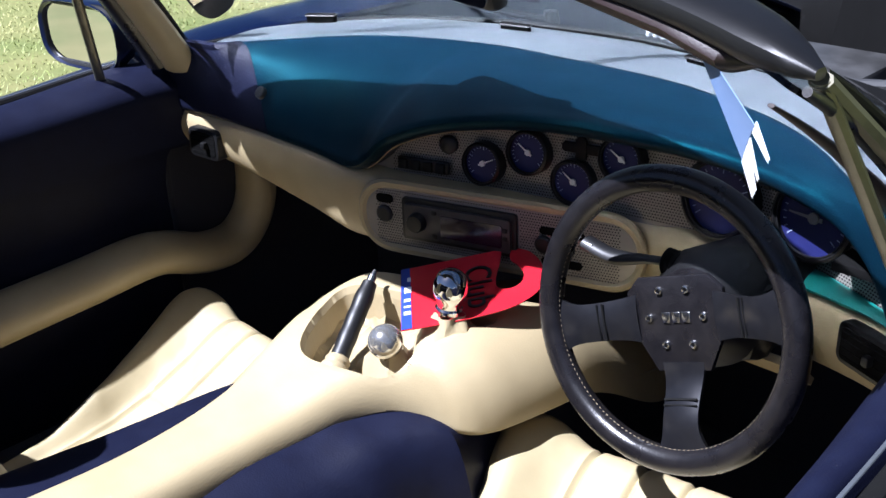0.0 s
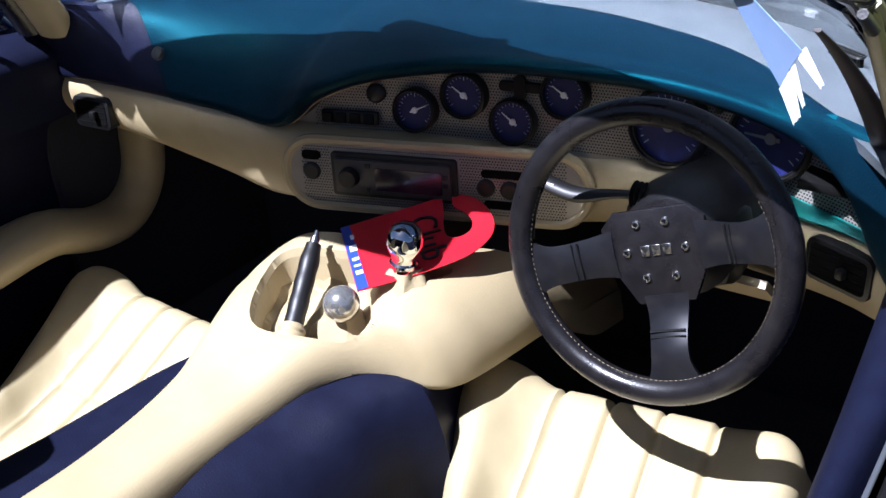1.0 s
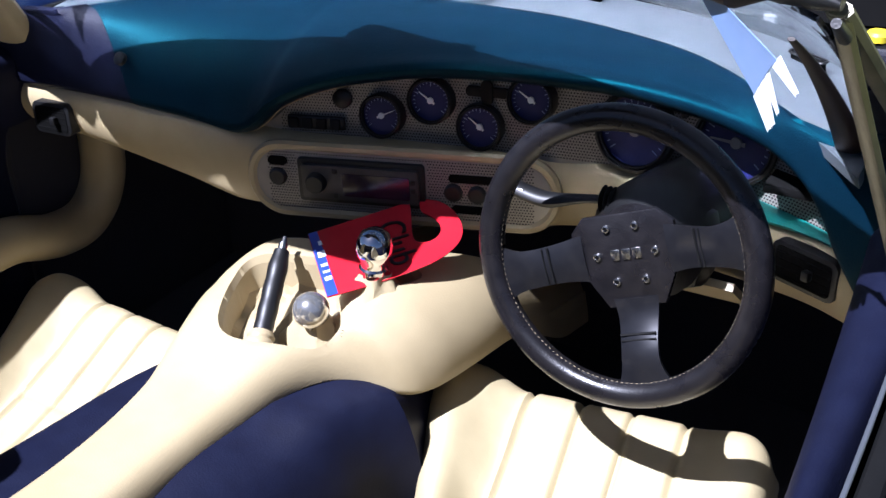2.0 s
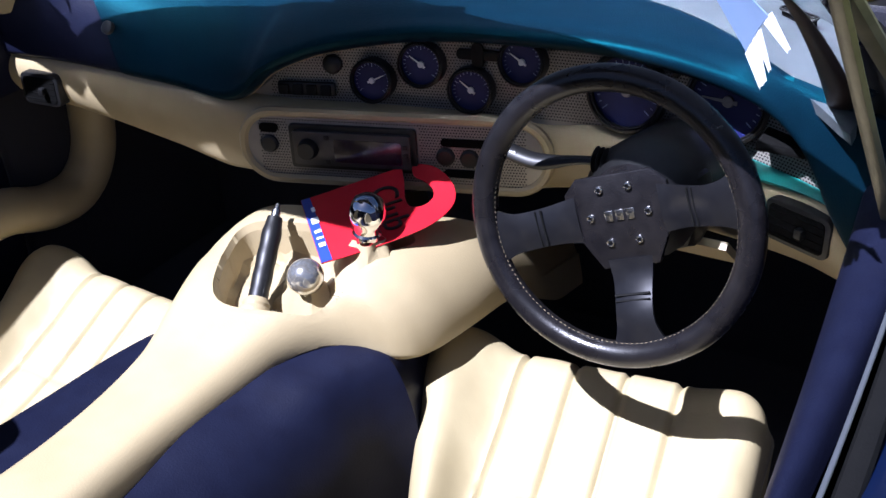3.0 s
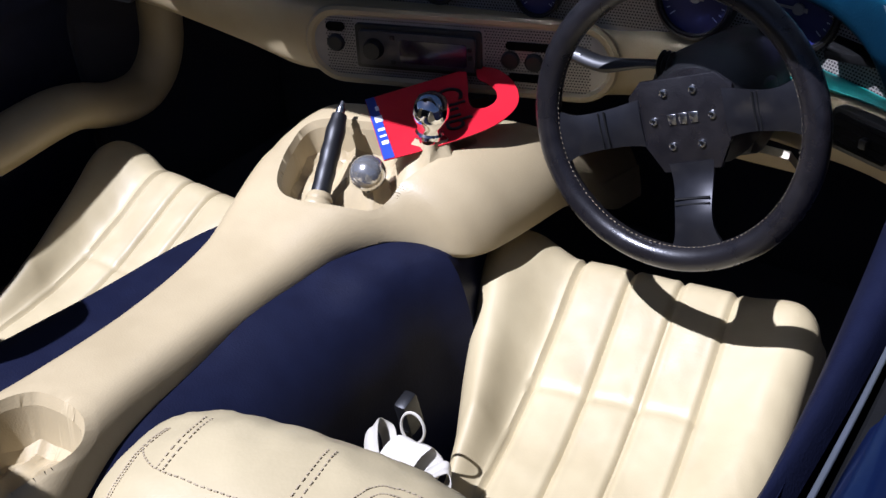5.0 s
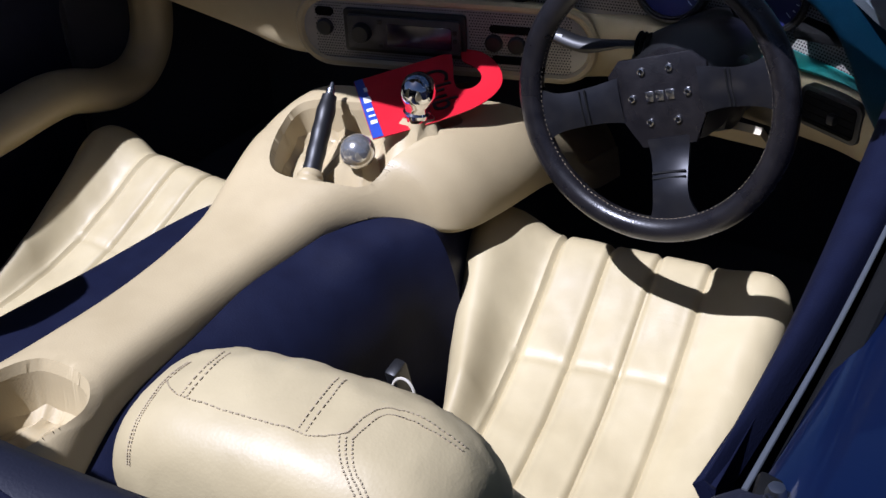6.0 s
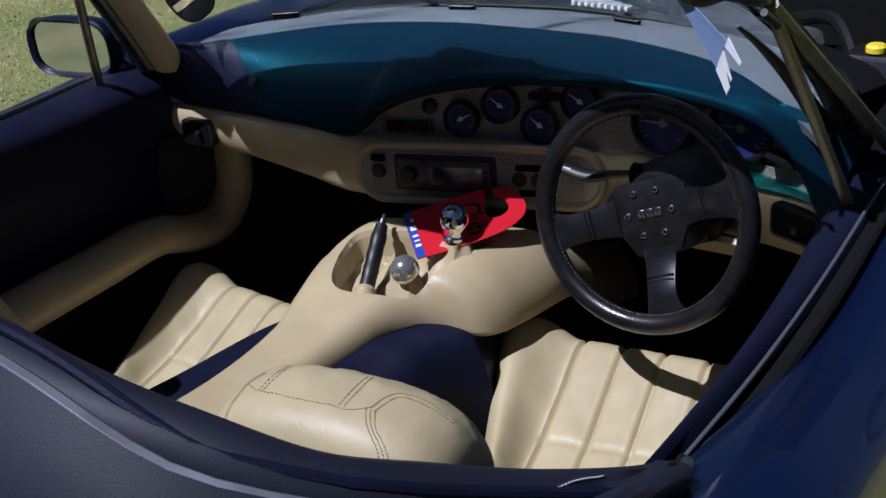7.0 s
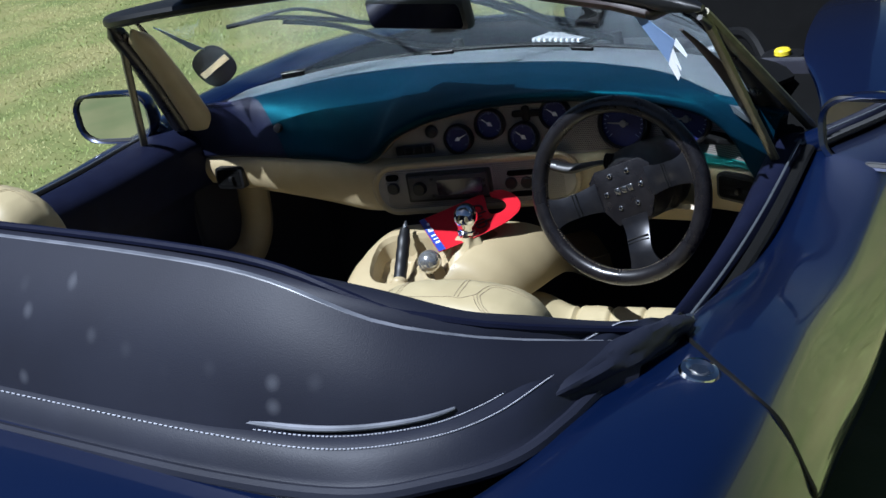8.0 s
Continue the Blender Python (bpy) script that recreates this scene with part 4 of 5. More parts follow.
    # headrest: a rounded pad with a crowned top
    HX, HY, HZ = 0.067 + 0.03 * lean, -0.655 + 0.12 * lean, 0.845 + 0.032 * lean

    def pad(t, a):
        ca, sa = math.cos(a), math.sin(a)
        f = (1 - abs(t) ** 4.5) ** (1 / 2.6) if abs(t) < 1 else 0
        py = 0.060 * math.copysign(abs(ca) ** 0.75, ca) * (0.45 + 0.55 * f)
        pz = 0.092 * math.copysign(abs(sa) ** 0.62, sa) * (0.30 + 0.70 * f) - 0.014 * t * t
        q = 0.0012 * noise.noise((t * 7, a * 4, 2)) + 0.0006 * noise.noise((t * 30, a * 14, 5))
        return Vector((HX + 0.113 * t, HY + py - 0.16 * pz + q, HZ + pz + q))

    na = 72
    rows = [[tuple(pad(t, 2 * math.pi * j / na)) for j in range(na)] for t in np.sin(np.linspace(-1.5708, 1.5708, 70))]
    bm = grid(rows, wrap_v=True)
    bm.verts.ensure_lookup_table()
    bm.faces.new([bm.verts[j] for j in range(na)])
    bm.faces.new([bm.verts[-na + j] for j in range(na)])
    head = part("headrest", bm, SEAT, s, "cream leather headrest with dark twin stitching")

    def seam(points, off=0.0):
        """A row of stitches on the headrest along pairs (t, angle)."""
        dots = []
        pts = [pad(t, a + off) for t, a in points]
        mid = Vector((HX, HY, HZ))
        for p, q in zip(pts, pts[1:]):
            d = q - p
            n = (p - mid).normalized()
            dots.append(rbox(d.length * 0.55, 0.0007, 0.0008, 0, Matrix.Translation((p + q) / 2 + n * 0.0004) @ d.to_track_quat("X", "Z").to_matrix().to_4x4()))
        tagged(part("stitching", merge(*dots), THREAD, head), kind="stuff")

    def path(pts, n):
        return [tuple(p) for p in crom(pts, n)]

    back = path([(-0.70, 1.60), (-0.50, 1.76), (-0.17, 1.80), (0.11, 1.80), (0.30, 1.76), (0.39, 1.67)], 46)
    seam(back)
    seam(path([(-0.68, 1.40), (-0.70, 1.62), (-0.70, 1.89), (-0.71, 2.23), (-0.72, 2.6)], 40))
    seam(path([(-0.66, 1.40), (-0.68, 1.62), (-0.68, 1.89), (-0.69, 2.23), (-0.70, 2.6)], 40))
    for t0 in (-0.53, -0.49, 0.15, 0.19):
        seam(path([(t0, 1.2), (t0 + 0.01, 1.40), (t0 + 0.015, 1.58), (t0 + 0.02, 1.76)], 15))
    for off in (0.0, 0.035):
        seam(path([(0.39 + off, 1.67 + off), (0.41 + off, 1.55 + off), (0.45 + off, 1.42 + off), (0.54 + off, 1.34 + off * 2), (0.70, 1.30 + off * 2), (0.84, 1.28 + off * 2)], 34))
    for off in (-0.02, 0.015, 0.05):
        seam(path([(0.38 + off, 1.70), (0.44 + off, 1.90), (0.52 + off, 2.07), (0.60 + off, 2.3), (0.63 + off, 2.6)], 26))
    for k in range(2):
        part("headrest_post", tube([(HX - 0.03 + 0.06 * k, HY + 0.02, 0.73), (HX - 0.03 + 0.06 * k, HY + 0.01, 0.79)], 0.006, 8), CHROME, s)
    s.matrix_basis = pose(*at, 0, 0, turn)
    return s


driver = seat("bucket_seat", (0.41, -0.13, 0.0), 8, "worn cream leather seat with fluted cushion, behind the wheel")
seat("bucket_seat", (-0.435, -0.17, 0.0), -4, "cream leather passenger seat half in shade", lean=1.35, low=0.075)


# ---- dashboard ----
dash = thing("dashboard", (0, 0.25, 0.6), "teal and tan leather dashboard with blue-faced gauges", "dashboard")


def pad_y(x):
    """Where the shelf ends and the pad begins: how far ahead."""
    return curve_at([(0, 0.336), (0.15, 0.332), (0.27, 0.306), (0.35, 0.278), (0.42, 0.236), (0.48, 0.185), (0.56, 0.115), (0.62, 0.05), (0.70, -0.02)], abs(x - 0.05))


def lip(x):
    """Rear edge of the pad: how far ahead, how high."""
    return (curve_at([(-0.68, 0.085), (-0.5, 0.088), (-0.25, 0.085), (-0.18, 0.078), (-0.14, 0.078), (-0.10, 0.086), (-0.03, 0.105), (0.08, 0.138), (0.16, 0.155), (0.25, 0.166), (0.35, 0.176), (0.43, 0.171), (0.51, 0.154), (0.56, 0.138), (0.60, 0.120), (0.64, 0.100), (0.68, 0.08)], x),
            curve_at([(-0.68, 0.742), (-0.5, 0.748), (-0.3, 0.747), (-0.20, 0.744), (-0.165, 0.750), (-0.14, 0.766), (-0.115, 0.789), (-0.08, 0.808), (-0.03, 0.826), (0.03, 0.838), (0.10, 0.847), (0.2, 0.852), (0.32, 0.852), (0.45, 0.845), (0.52, 0.837), (0.56, 0.827), (0.60, 0.804), (0.625, 0.775), (0.645, 0.742), (0.68, 0.70)], x))


def face_y(x):
    """The tan lower panel: how far ahead its face stands."""
    return curve_at([(-0.68, 0.088), (-0.55, 0.095), (-0.3, 0.085), (-0.2, 0.075), (-0.16, 0.084), (-0.10, 0.108), (0.0, 0.139), (0.1, 0.169), (0.2, 0.202), (0.27, 0.214), (0.35, 0.202), (0.45, 0.180), (0.6, 0.150), (0.68, 0.10)], x)


# scuttle under the screen
rows = []
for x in np.linspace(-0.585, 0.66, 80):
    y0 = pad_y(x) + 0.10 * smooth(-0.50, -0.585, x)
    y1 = max(base_y(x), y0 + 0.01)
    e = abs(x - 0.01) / 0.67
    rows.append([(x, y0 + (y1 - y0) * s, 0.872 - 0.012 * s - 0.025 * e ** 3 + 0.010 * math.sin(3.14 * s)) for s in np.linspace(0, 1, 14)])
part("scuttle", shell(rows, 0.012), SHELF, dash, "grey-blue vinyl shelf under the windscreen")

def pad_section(x):
    """From the shelf's edge over the crown and down to the lip, then rolled under."""
    y1, z1 = lip(x)
    xe = x + curve_at([(-0.68, 0.04), (-0.42, -0.05), (-0.3, -0.06), (-0.15, -0.02), (0.0, 0.0), (0.5, 0.0), (0.60, 0.015), (0.68, 0.03)], x)
    y0 = max(pad_y(xe), y1 + 0.012)
    z0 = 0.870 - 0.022 * (abs(xe) / 0.68) ** 3
    run, drop = y0 - y1, z0 - z1
    full = smooth(0.03, 0.10, drop)
    pts = [(xe, y0 + 0.004, z0 - 0.002), (xe, y0 - 0.004, z0 + 0.004)]
    for v, f, g in ((0.25, 0.05, 0.02), (0.50, 0.18, 0.10), (0.72, 0.40, 0.30), (0.88, 0.66, 0.58)):
        pts.append((xe + (x - xe) * v, y0 - run * v, z0 + 0.004 - drop * (f * full + g * (1 - full))))
    pts += [(x, y1, z1 + 0.008), (x, y1 + 0.002, z1), (x, y1 + 0.014, z1 - 0.004), (x, y1 + 0.04, z1 - 0.003)]
    return crom(pts, 40)


# the pad ends on the passenger's side at a slanting edge; the navy beyond stands in for shade
CORNER_EDGE = [-0.47 + 0.09 * min(1, j / 30) for j in range(40)]
main, corner = [], []
for f in np.concatenate([np.linspace(0, 0.14, 12), np.linspace(0.15, 0.42, 60), np.linspace(0.43, 0.86, 60), np.linspace(0.865, 1, 40)]):
    main.append([tuple(pad_section(c + (0.68 - c) * f)[j]) for j, c in enumerate(CORNER_EDGE)])
for f in np.linspace(0, 1, 20):
    corner.append([tuple(pad_section(-0.68 + (c + 0.002 + 0.68) * f)[j] + np.array((0, 0, 0.0015))) for j, c in enumerate(CORNER_EDGE)])
part("dash_pad", shell(main, 0.006), TEAL, dash, "teal leather dash pad and instrument hood")
part("pad_corner", shell(corner, 0.006), NAVY, dash, "corner of the dash pad, with shade put into its navy colour")
for x in (-0.52, -0.165, 0.185, 0.53):
    y = base_y(x) - 0.075
    part("demist_slot", outline(stadium(0.055, 0.010, 0.004), 0.012, 0, pose(x, y, 0.882 - 0.022 * (abs(x) / 0.67) ** 3, 4, 0, -60 * x)), HOLE, dash)
    part("slot_rim", tube([tuple(pose(x, y, 0.883 - 0.022 * (abs(x) / 0.67) ** 3, 4, 0, -60 * x) @ Vector((a, b, 0))) for a, b in stadium(0.058, 0.013, 0.005)], 0.0016, 5, closed=True), PLASTIC, dash)

part("pad_plug", lathe([(0, 0.003), (0.007, 0.003), (0.010, 0.001), (0.010, -0.006)], 20, facing((-0.398, 0.083, 0.815), (0.0, -0.8, 0.6))), PLASTIC, dash, "dark plug in the pad")
part("hood_lining", tube([(x, lip(x)[0] + 0.016, lip(x)[1] - 0.006) for x in np.linspace(-0.175, 0.60, 90)], 0.0055, 8), TAN, dash, "tan leather lining inside the gauge hood")

# tan lower panel: a ledge on top and a face that rolls under
rows = []
for x in np.linspace(-0.68, 0.68, 120):
    yf = face_y(x)
    top = curve_at([(-0.68, 0.742), (-0.45, 0.747), (-0.25, 0.744), (-0.15, 0.735), (0.0, 0.729), (0.3, 0.727), (0.68, 0.726)], x)
    low = curve_at([(-0.68, 0.678), (-0.6, 0.667), (-0.42, 0.653), (-0.19, 0.633), (-0.05, 0.621), (0.18, 0.618), (0.3, 0.635), (0.6, 0.637), (0.68, 0.645)], x)
    sec = [(yf + 0.16, top - 0.002), (yf + 0.06, top), (yf + 0.015, top - 0.003), (yf, top - 0.016), (yf - 0.004, (top + low) / 2), (yf + 0.004, low + 0.014), (yf + 0.022, low), (yf + 0.08, low + 0.004), (yf + 0.16, low + 0.02)]
    rows.append([(x, y, z) for y, z in crom(sec, 30)])
part("lower_panel", shell(rows, 0.006), TAN, dash, "tan leather lower dash panel")

# gauge panel of perforated metal
def panel_y(x):
    return curve_at([(-0.2, 0.096), (-0.16, 0.108), (-0.118, 0.120), (-0.04, 0.146), (0.016, 0.163), (0.085, 0.181), (0.15, 0.197), (0.22, 0.208), (0.355, 0.227), (0.42, 0.226), (0.49, 0.212), (0.56, 0.184), (0.62, 0.153), (0.68, 0.11)], x)


def panel_top(x):
    return lip(x)[1] - 0.002


rows = [[(x, panel_y(x) + 0.004 * v, 0.722 + (panel_top(x) - 0.722) * v) for v in np.linspace(0, 1, 8)] for x in np.linspace(-0.16, 0.645, 70)]
part("gauge_panel", shell(rows, 0.003), GREYMET, dash, "grey perforated metal gauge panel")
holes = []
for i in range(190):
    for j in range(26):
        x = -0.13 + 0.0041 * (i + 0.5 * (j % 2))
        z = 0.731 + 0.0041 * j
        if x > 0.63 or z > panel_top(x) - 0.004:
            continue
        y = panel_y(x) + 0.004 * (z - 0.722) / (panel_top(x) - 0.722) - 0.0008
        holes.append((x, y, z))
verts, faces = [], []
for x, y, z in holes:
    k = len(verts)
    verts += [(x + 0.0013 * math.cos(a), y, z + 0.0013 * math.sin(a)) for a in (0, 1.05, 2.09, 3.14, 4.19, 5.24)]
    faces.append(tuple(range(k, k + 6)))
me = bpy.data.meshes.new("perforation")
me.from_pydata(verts, [], faces)
me.materials.append(PERF)
perf = new("perforation", me)
perf.parent = dash
perf.matrix_parent_inverse = Matrix.Translation(-Vector(dash.location))
tagged(perf, kind="stuff")


def gauge(at, r, turn, angle, label, hand=NEEDLE):
    """A round dial with a black bezel, blue face, ticks and a white needle."""
    n = Vector((math.sin(radians(turn)), -math.cos(radians(turn)), 0.16))
    m = facing(at, n)
    g = part("gauge", lathe([(r * 0.86, 0.001), (r * 0.88, 0.006), (r * 0.93, 0.010), (r, 0.008), (r * 1.02, 0.0), (r * 1.0, -0.02)], 40, m), PLASTIC, dash, label)
    part("dial", lathe([(0, 0.0), (r * 0.88, 0.0)], 40, m), DIAL, g, "deep blue dial face")
    ticks = []
    for k in range(21):
        a = radians(-130 + 13 * k)
        ln = 0.16 if k % 5 == 0 else 0.08
        ticks.append(rbox(r * 0.025, r * ln, 0.0004, 0, m @ pose(0, 0, 0.0006, 0, 0, -math.degrees(a)) @ pose(0, r * (0.78 - ln / 2), 0)))
    part("dial_scale", merge(*ticks), TICK, g)
    if hand:
        nd = part("needle", outline([(-r * 0.05, -r * 0.22), (r * 0.05, -r * 0.22), (r * 0.018, r * 0.62), (-r * 0.018, r * 0.62)], 0.001, 0, m @ pose(0, 0, 0.003, 0, 0, angle)), hand, g)
        part("hub", lathe([(0, 0.0045), (r * 0.13, 0.004), (r * 0.14, 0.001)], 20, m), hand, g)
    part("lens_ring", tube([tuple(m @ Vector((r * 0.87 * math.cos(t), r * 0.87 * math.sin(t), 0.007))) for t in np.linspace(0, 6.283, 40, endpoint=False)], 0.0012, 6, closed=True), PLASTIC, g)
    return g


gauge((0.016, 0.153, 0.771), 0.0305, 13, -65, "clock with blue face")
gauge((0.084, 0.172, 0.797), 0.0315, 13, 55, "fuel gauge with blue face")
gauge((0.149, 0.188, 0.765), 0.0315, 13, 52, "temperature gauge with blue face")
gauge((0.221, 0.198, 0.811), 0.0315, 8, 58, "oil gauge with blue face")
gauge((0.356, 0.218, 0.785), 0.052, 0, 88, "large speedometer with blue face", hand=GREYMET)
gauge((0.490, 0.203, 0.800), 0.052, -4, 88, "large rev counter with blue face", hand=GREYMET)
part("warning_lamp", lathe([(0, 0.004), (0.010, 0.003), (0.0135, 0.0), (0.0135, -0.01)], 24, facing((-0.041, 0.142, 0.789), (0.3, -1, 0.1))), PLASTIC, dash)
part("switch_housing", rbox(0.085, 0.008, 0.020, 0.004, facing((-0.078, 0.128, 0.754), (0.30, -1, 0.05)) @ pose(0, 0, 0, 90)), PLASTIC, dash, "row of dark rocker switches")
for k in range(4):
    part("rocker", rbox(0.015, 0.015, 0.006, 0.002, facing((-0.107 + 0.0195 * k, 0.114 + 0.0058 * k, 0.754), (0.30, -1, 0.05 + 0.2 * (k % 2)))), RUBBER, dash)
part("centre_badge", outline(stadium(0.060, 0.014, 0.006), 0.004, 0.001, facing((0.158, 0.194, 0.812), (0.2, -1, 0.05))), RUBBER, dash)
part("centre_badge", outline(stadium(0.016, 0.034, 0.007), 0.004, 0.001, facing((0.158, 0.192, 0.812), (0.2, -1, 0.05))), RUBBER, dash)
part("trip_button", lathe([(0, 0.006), (0.0045, 0.005), (0.005, 0)], 12, facing((0.419, 0.222, 0.817), (0, -1, 0.1))), PLASTIC, dash)

# bright ledge below the gauges
rows = [[(x, face_y(x) - 0.006 + (panel_y(x) - face_y(x) + 0.004) * v, 0.735 - 0.004 * (1 - v) ** 4) for v in np.linspace(0, 1, 5)] for x in np.linspace(0.385, 0.640, 24)]
part("ledge", shell(rows, 0.004), TURQUOISE, dash, "turquoise leather ledge below the gauges")

# radio pod
POD = facing((0.044, 0.154, 0.679), (0.287, -0.957, 0.03))
part("pod_plate", outline(stadium(0.425, 0.092, 0.043), 0.004, 0.001, POD @ pose(0, 0, 0.020)), GREYMET, dash, "grey metal radio surround")
part("pod_rim", tube([tuple(POD @ Vector((x, y, 0.017))) for x, y in stadium(0.433, 0.100, 0.047)], 0.0075, 8, closed=True), TAN, dash)
radio = thing("car_radio", tuple(POD @ Vector((-0.045, 0, 0.02))), "silver and black car radio with lit display", "radio")
R0 = POD @ pose(-0.054, 0.003, 0.0)
part("radio_case", outline(stadium(0.182, 0.064, 0.005), 0.006, 0.001, R0 @ pose(0, 0, 0.026)), PLASTIC, radio)
part("radio_face", outline(stadium(0.168, 0.050, 0.004), 0.006, 0.0015, R0 @ pose(0, 0, 0.032)), RADIO, radio, "silver radio face plate")
part("display", outline(stadium(0.096, 0.033, 0.003), 0.002, 0, R0 @ pose(0.024, -0.001, 0.0335)), SCREEN, radio, "dark violet display window")
part("knob", lathe([(0, 0.012), (0.012, 0.0115), (0.0135, 0.009), (0.015, 0.0)], 28, R0 @ pose(-0.062, 0, 0.032)), PLASTIC, radio)
for k, (x, y) in enumerate(((0.077, 0.009), (0.077, -0.003), (-0.034, 0.018), (-0.034, -0.018))):
    part("button", rbox(0.007, 0.006, 0.003, 0.001, R0 @ pose(x, y, 0.033)), PLASTIC, radio)
for x, y, w, h in ((-0.176, 0.027, 0.028, 0.013), (0.103, 0.018, 0.066, 0.011), (0.103, -0.027, 0.060, 0.011)):
    part("slot", outline(stadium(w, h, h * 0.49), 0.003, 0, POD @ pose(x, y, 0.0225)), HOLE, dash)
for x, y in ((-0.177, 0.003), (0.076, -0.003), (0.109, -0.004)):
    part("push_switch", lathe([(0, 0.006), (0.010, 0.006), (0.0125, 0.004), (0.013, 0.0)], 24, POD @ pose(x, y, 0.020)), PLASTIC, dash)
verts, faces = [], []
for i in range(92):
    for j in range(22):
        x, y = -0.190 + 0.0041 * (i + 0.5 * (j % 2)), -0.042 + 0.0041 * j
        if -0.148 < x < 0.040 and abs(y - 0.003) < 0.034 or abs(y) > 0.042:
            continue
        k = len(verts)
        verts += [tuple(POD @ Vector((x + 0.0012 * math.cos(a), y + 0.0012 * math.sin(a), 0.0208))) for a in (0, 1.05, 2.09, 3.14, 4.19, 5.24)]
        faces.append(tuple(range(k, k + 6)))
me = bpy.data.meshes.new("perforation")
me.from_pydata(verts, [], faces)
me.materials.append(PERF)
perf = new("perforation", me)
perf.parent = dash
perf.matrix_parent_inverse = Matrix.Translation(-Vector(dash.location))
tagged(perf, kind="stuff")

for x, t in ((-0.577, 4), (0.600, 24)):
    m = facing((x, face_y(x) - 0.021, 0.693), (math.sin(radians(t)) * (1 if x < 0 else -1), -1, 0.05))
    if x < 0:
        m = m @ pose(0.012, 0.002, 0.004)
    wide = 0.078 if x < 0 else 0.090
    v = part("air_vent", outline(stadium(wide, 0.052, 0.012), 0.030, 0.002, m), PLASTIC, dash, "black rectangular air vent")
    part("vent_cavity", outline(stadium(wide - 0.014, 0.040, 0.006), 0.002, 0, m @ pose(0, 0, 0.001)), HOLE, v)
    for k in range(4):
        part("slat", rbox(wide - 0.016, 0.0015, 0.006, 0.0005, m @ pose(0, -0.014 + 0.0095 * k, -0.001, 35)), HOLE, v)
    part("vent_grip", rbox(0.010, 0.012, 0.010, 0.002, m @ pose(0.01, 0, 0.006)), PLASTIC, v)

# ---- steering ----
column = thing("steering_column", (0.437, 0.12, 0.60), "black steering column shroud with an indicator stalk", "steering column")
AX = Vector((0.0, -math.cos(radians(11.25)), math.sin(radians(11.25))))
W0 = Vector((0.437, 0.013, 0.733))
part("shroud", tube([W0 - AX * 0.02, W0 - AX * 0.06, W0 - AX * 0.16, W0 - AX * 0.30], lambda s: 0.045 + 0.025 * min(1, s * 3), 20), PLASTIC, column)
part("shroud_cap", rbox(0.12, 0.10, 0.07, 0.025, facing(W0 - AX * 0.09 + Vector((0.01, 0, -0.005)), AX)), PLASTIC, column)
part("stalk", tube(crom([(0.400, 0.075, 0.762), (0.36, 0.07, 0.758), (0.31, 0.066, 0.748), (0.268, 0.066, 0.755)], 20), lambda s: 0.007 + 0.006 * smooth(0.3, 0.7, s), 12, flat=0.7), PLASTIC, column, "black indicator stalk")
part("stalk_mark", rbox(0.012, 0.001, 0.006, 0, pose(0.278, 0.0562, 0.757)), NEEDLE, column)
for k in range(3):
    part("bellows", lathe([(0.010, -0.003), (0.016, 0.0), (0.010, 0.003)], 16, facing((0.392 - 0.006 * k, 0.074, 0.761), (1, 0, 0))), RUBBER, column)
part("knee_panel", shell([[(x, 0.11 + 0.05 * v, 0.668 - 0.045 * v) for v in np.linspace(0, 1, 6)] for x in np.linspace(0.42, 0.53, 12)], 0.01), TAN, column, "tan panel below the column")

wheel = thing("steering_wheel", tuple(W0), "black leather three-spoke sports steering wheel", "steering wheel")
WM = facing(W0, AX) @ pose(0, 0, 0, 0, 0, 20)
DISH = 0.0256
part("rim", tube([tuple(WM @ Vector((0.1558 * math.cos(t), 0.1558 * math.sin(t), DISH))) for t in np.linspace(0, 2 * math.pi, 96, endpoint=False)], 0.0150, 16, closed=True), BLACK, wheel, "thick black leather rim")
stitch = []
for k in range(150):
    t = 2 * math.pi * k / 150
    stitch.append(rbox(0.0026, 0.0008, 0.0009, 0, WM @ pose(0.1415 * math.cos(t), 0.1415 * math.sin(t), DISH + 0.0035, 0, 0, math.degrees(t) + 90)))
tagged(part("rim_stitching", merge(*stitch), THREAD, wheel), kind="stuff")
part("hub_plate", outline([(-0.062, 0.030), (-0.045, 0.046), (0.045, 0.046), (0.062, 0.030), (0.062, -0.010), (0.034, -0.060), (-0.034, -0.060), (-0.062, -0.010)], 0.006, 0.002, WM @ pose(0, 0, 0.002)), BLACK, wheel)
part("hub_boss", lathe([(0.043, 0.0), (0.048, -0.02), (0.055, -0.05), (0.0, -0.05)], 32, WM), BLACK, wheel)
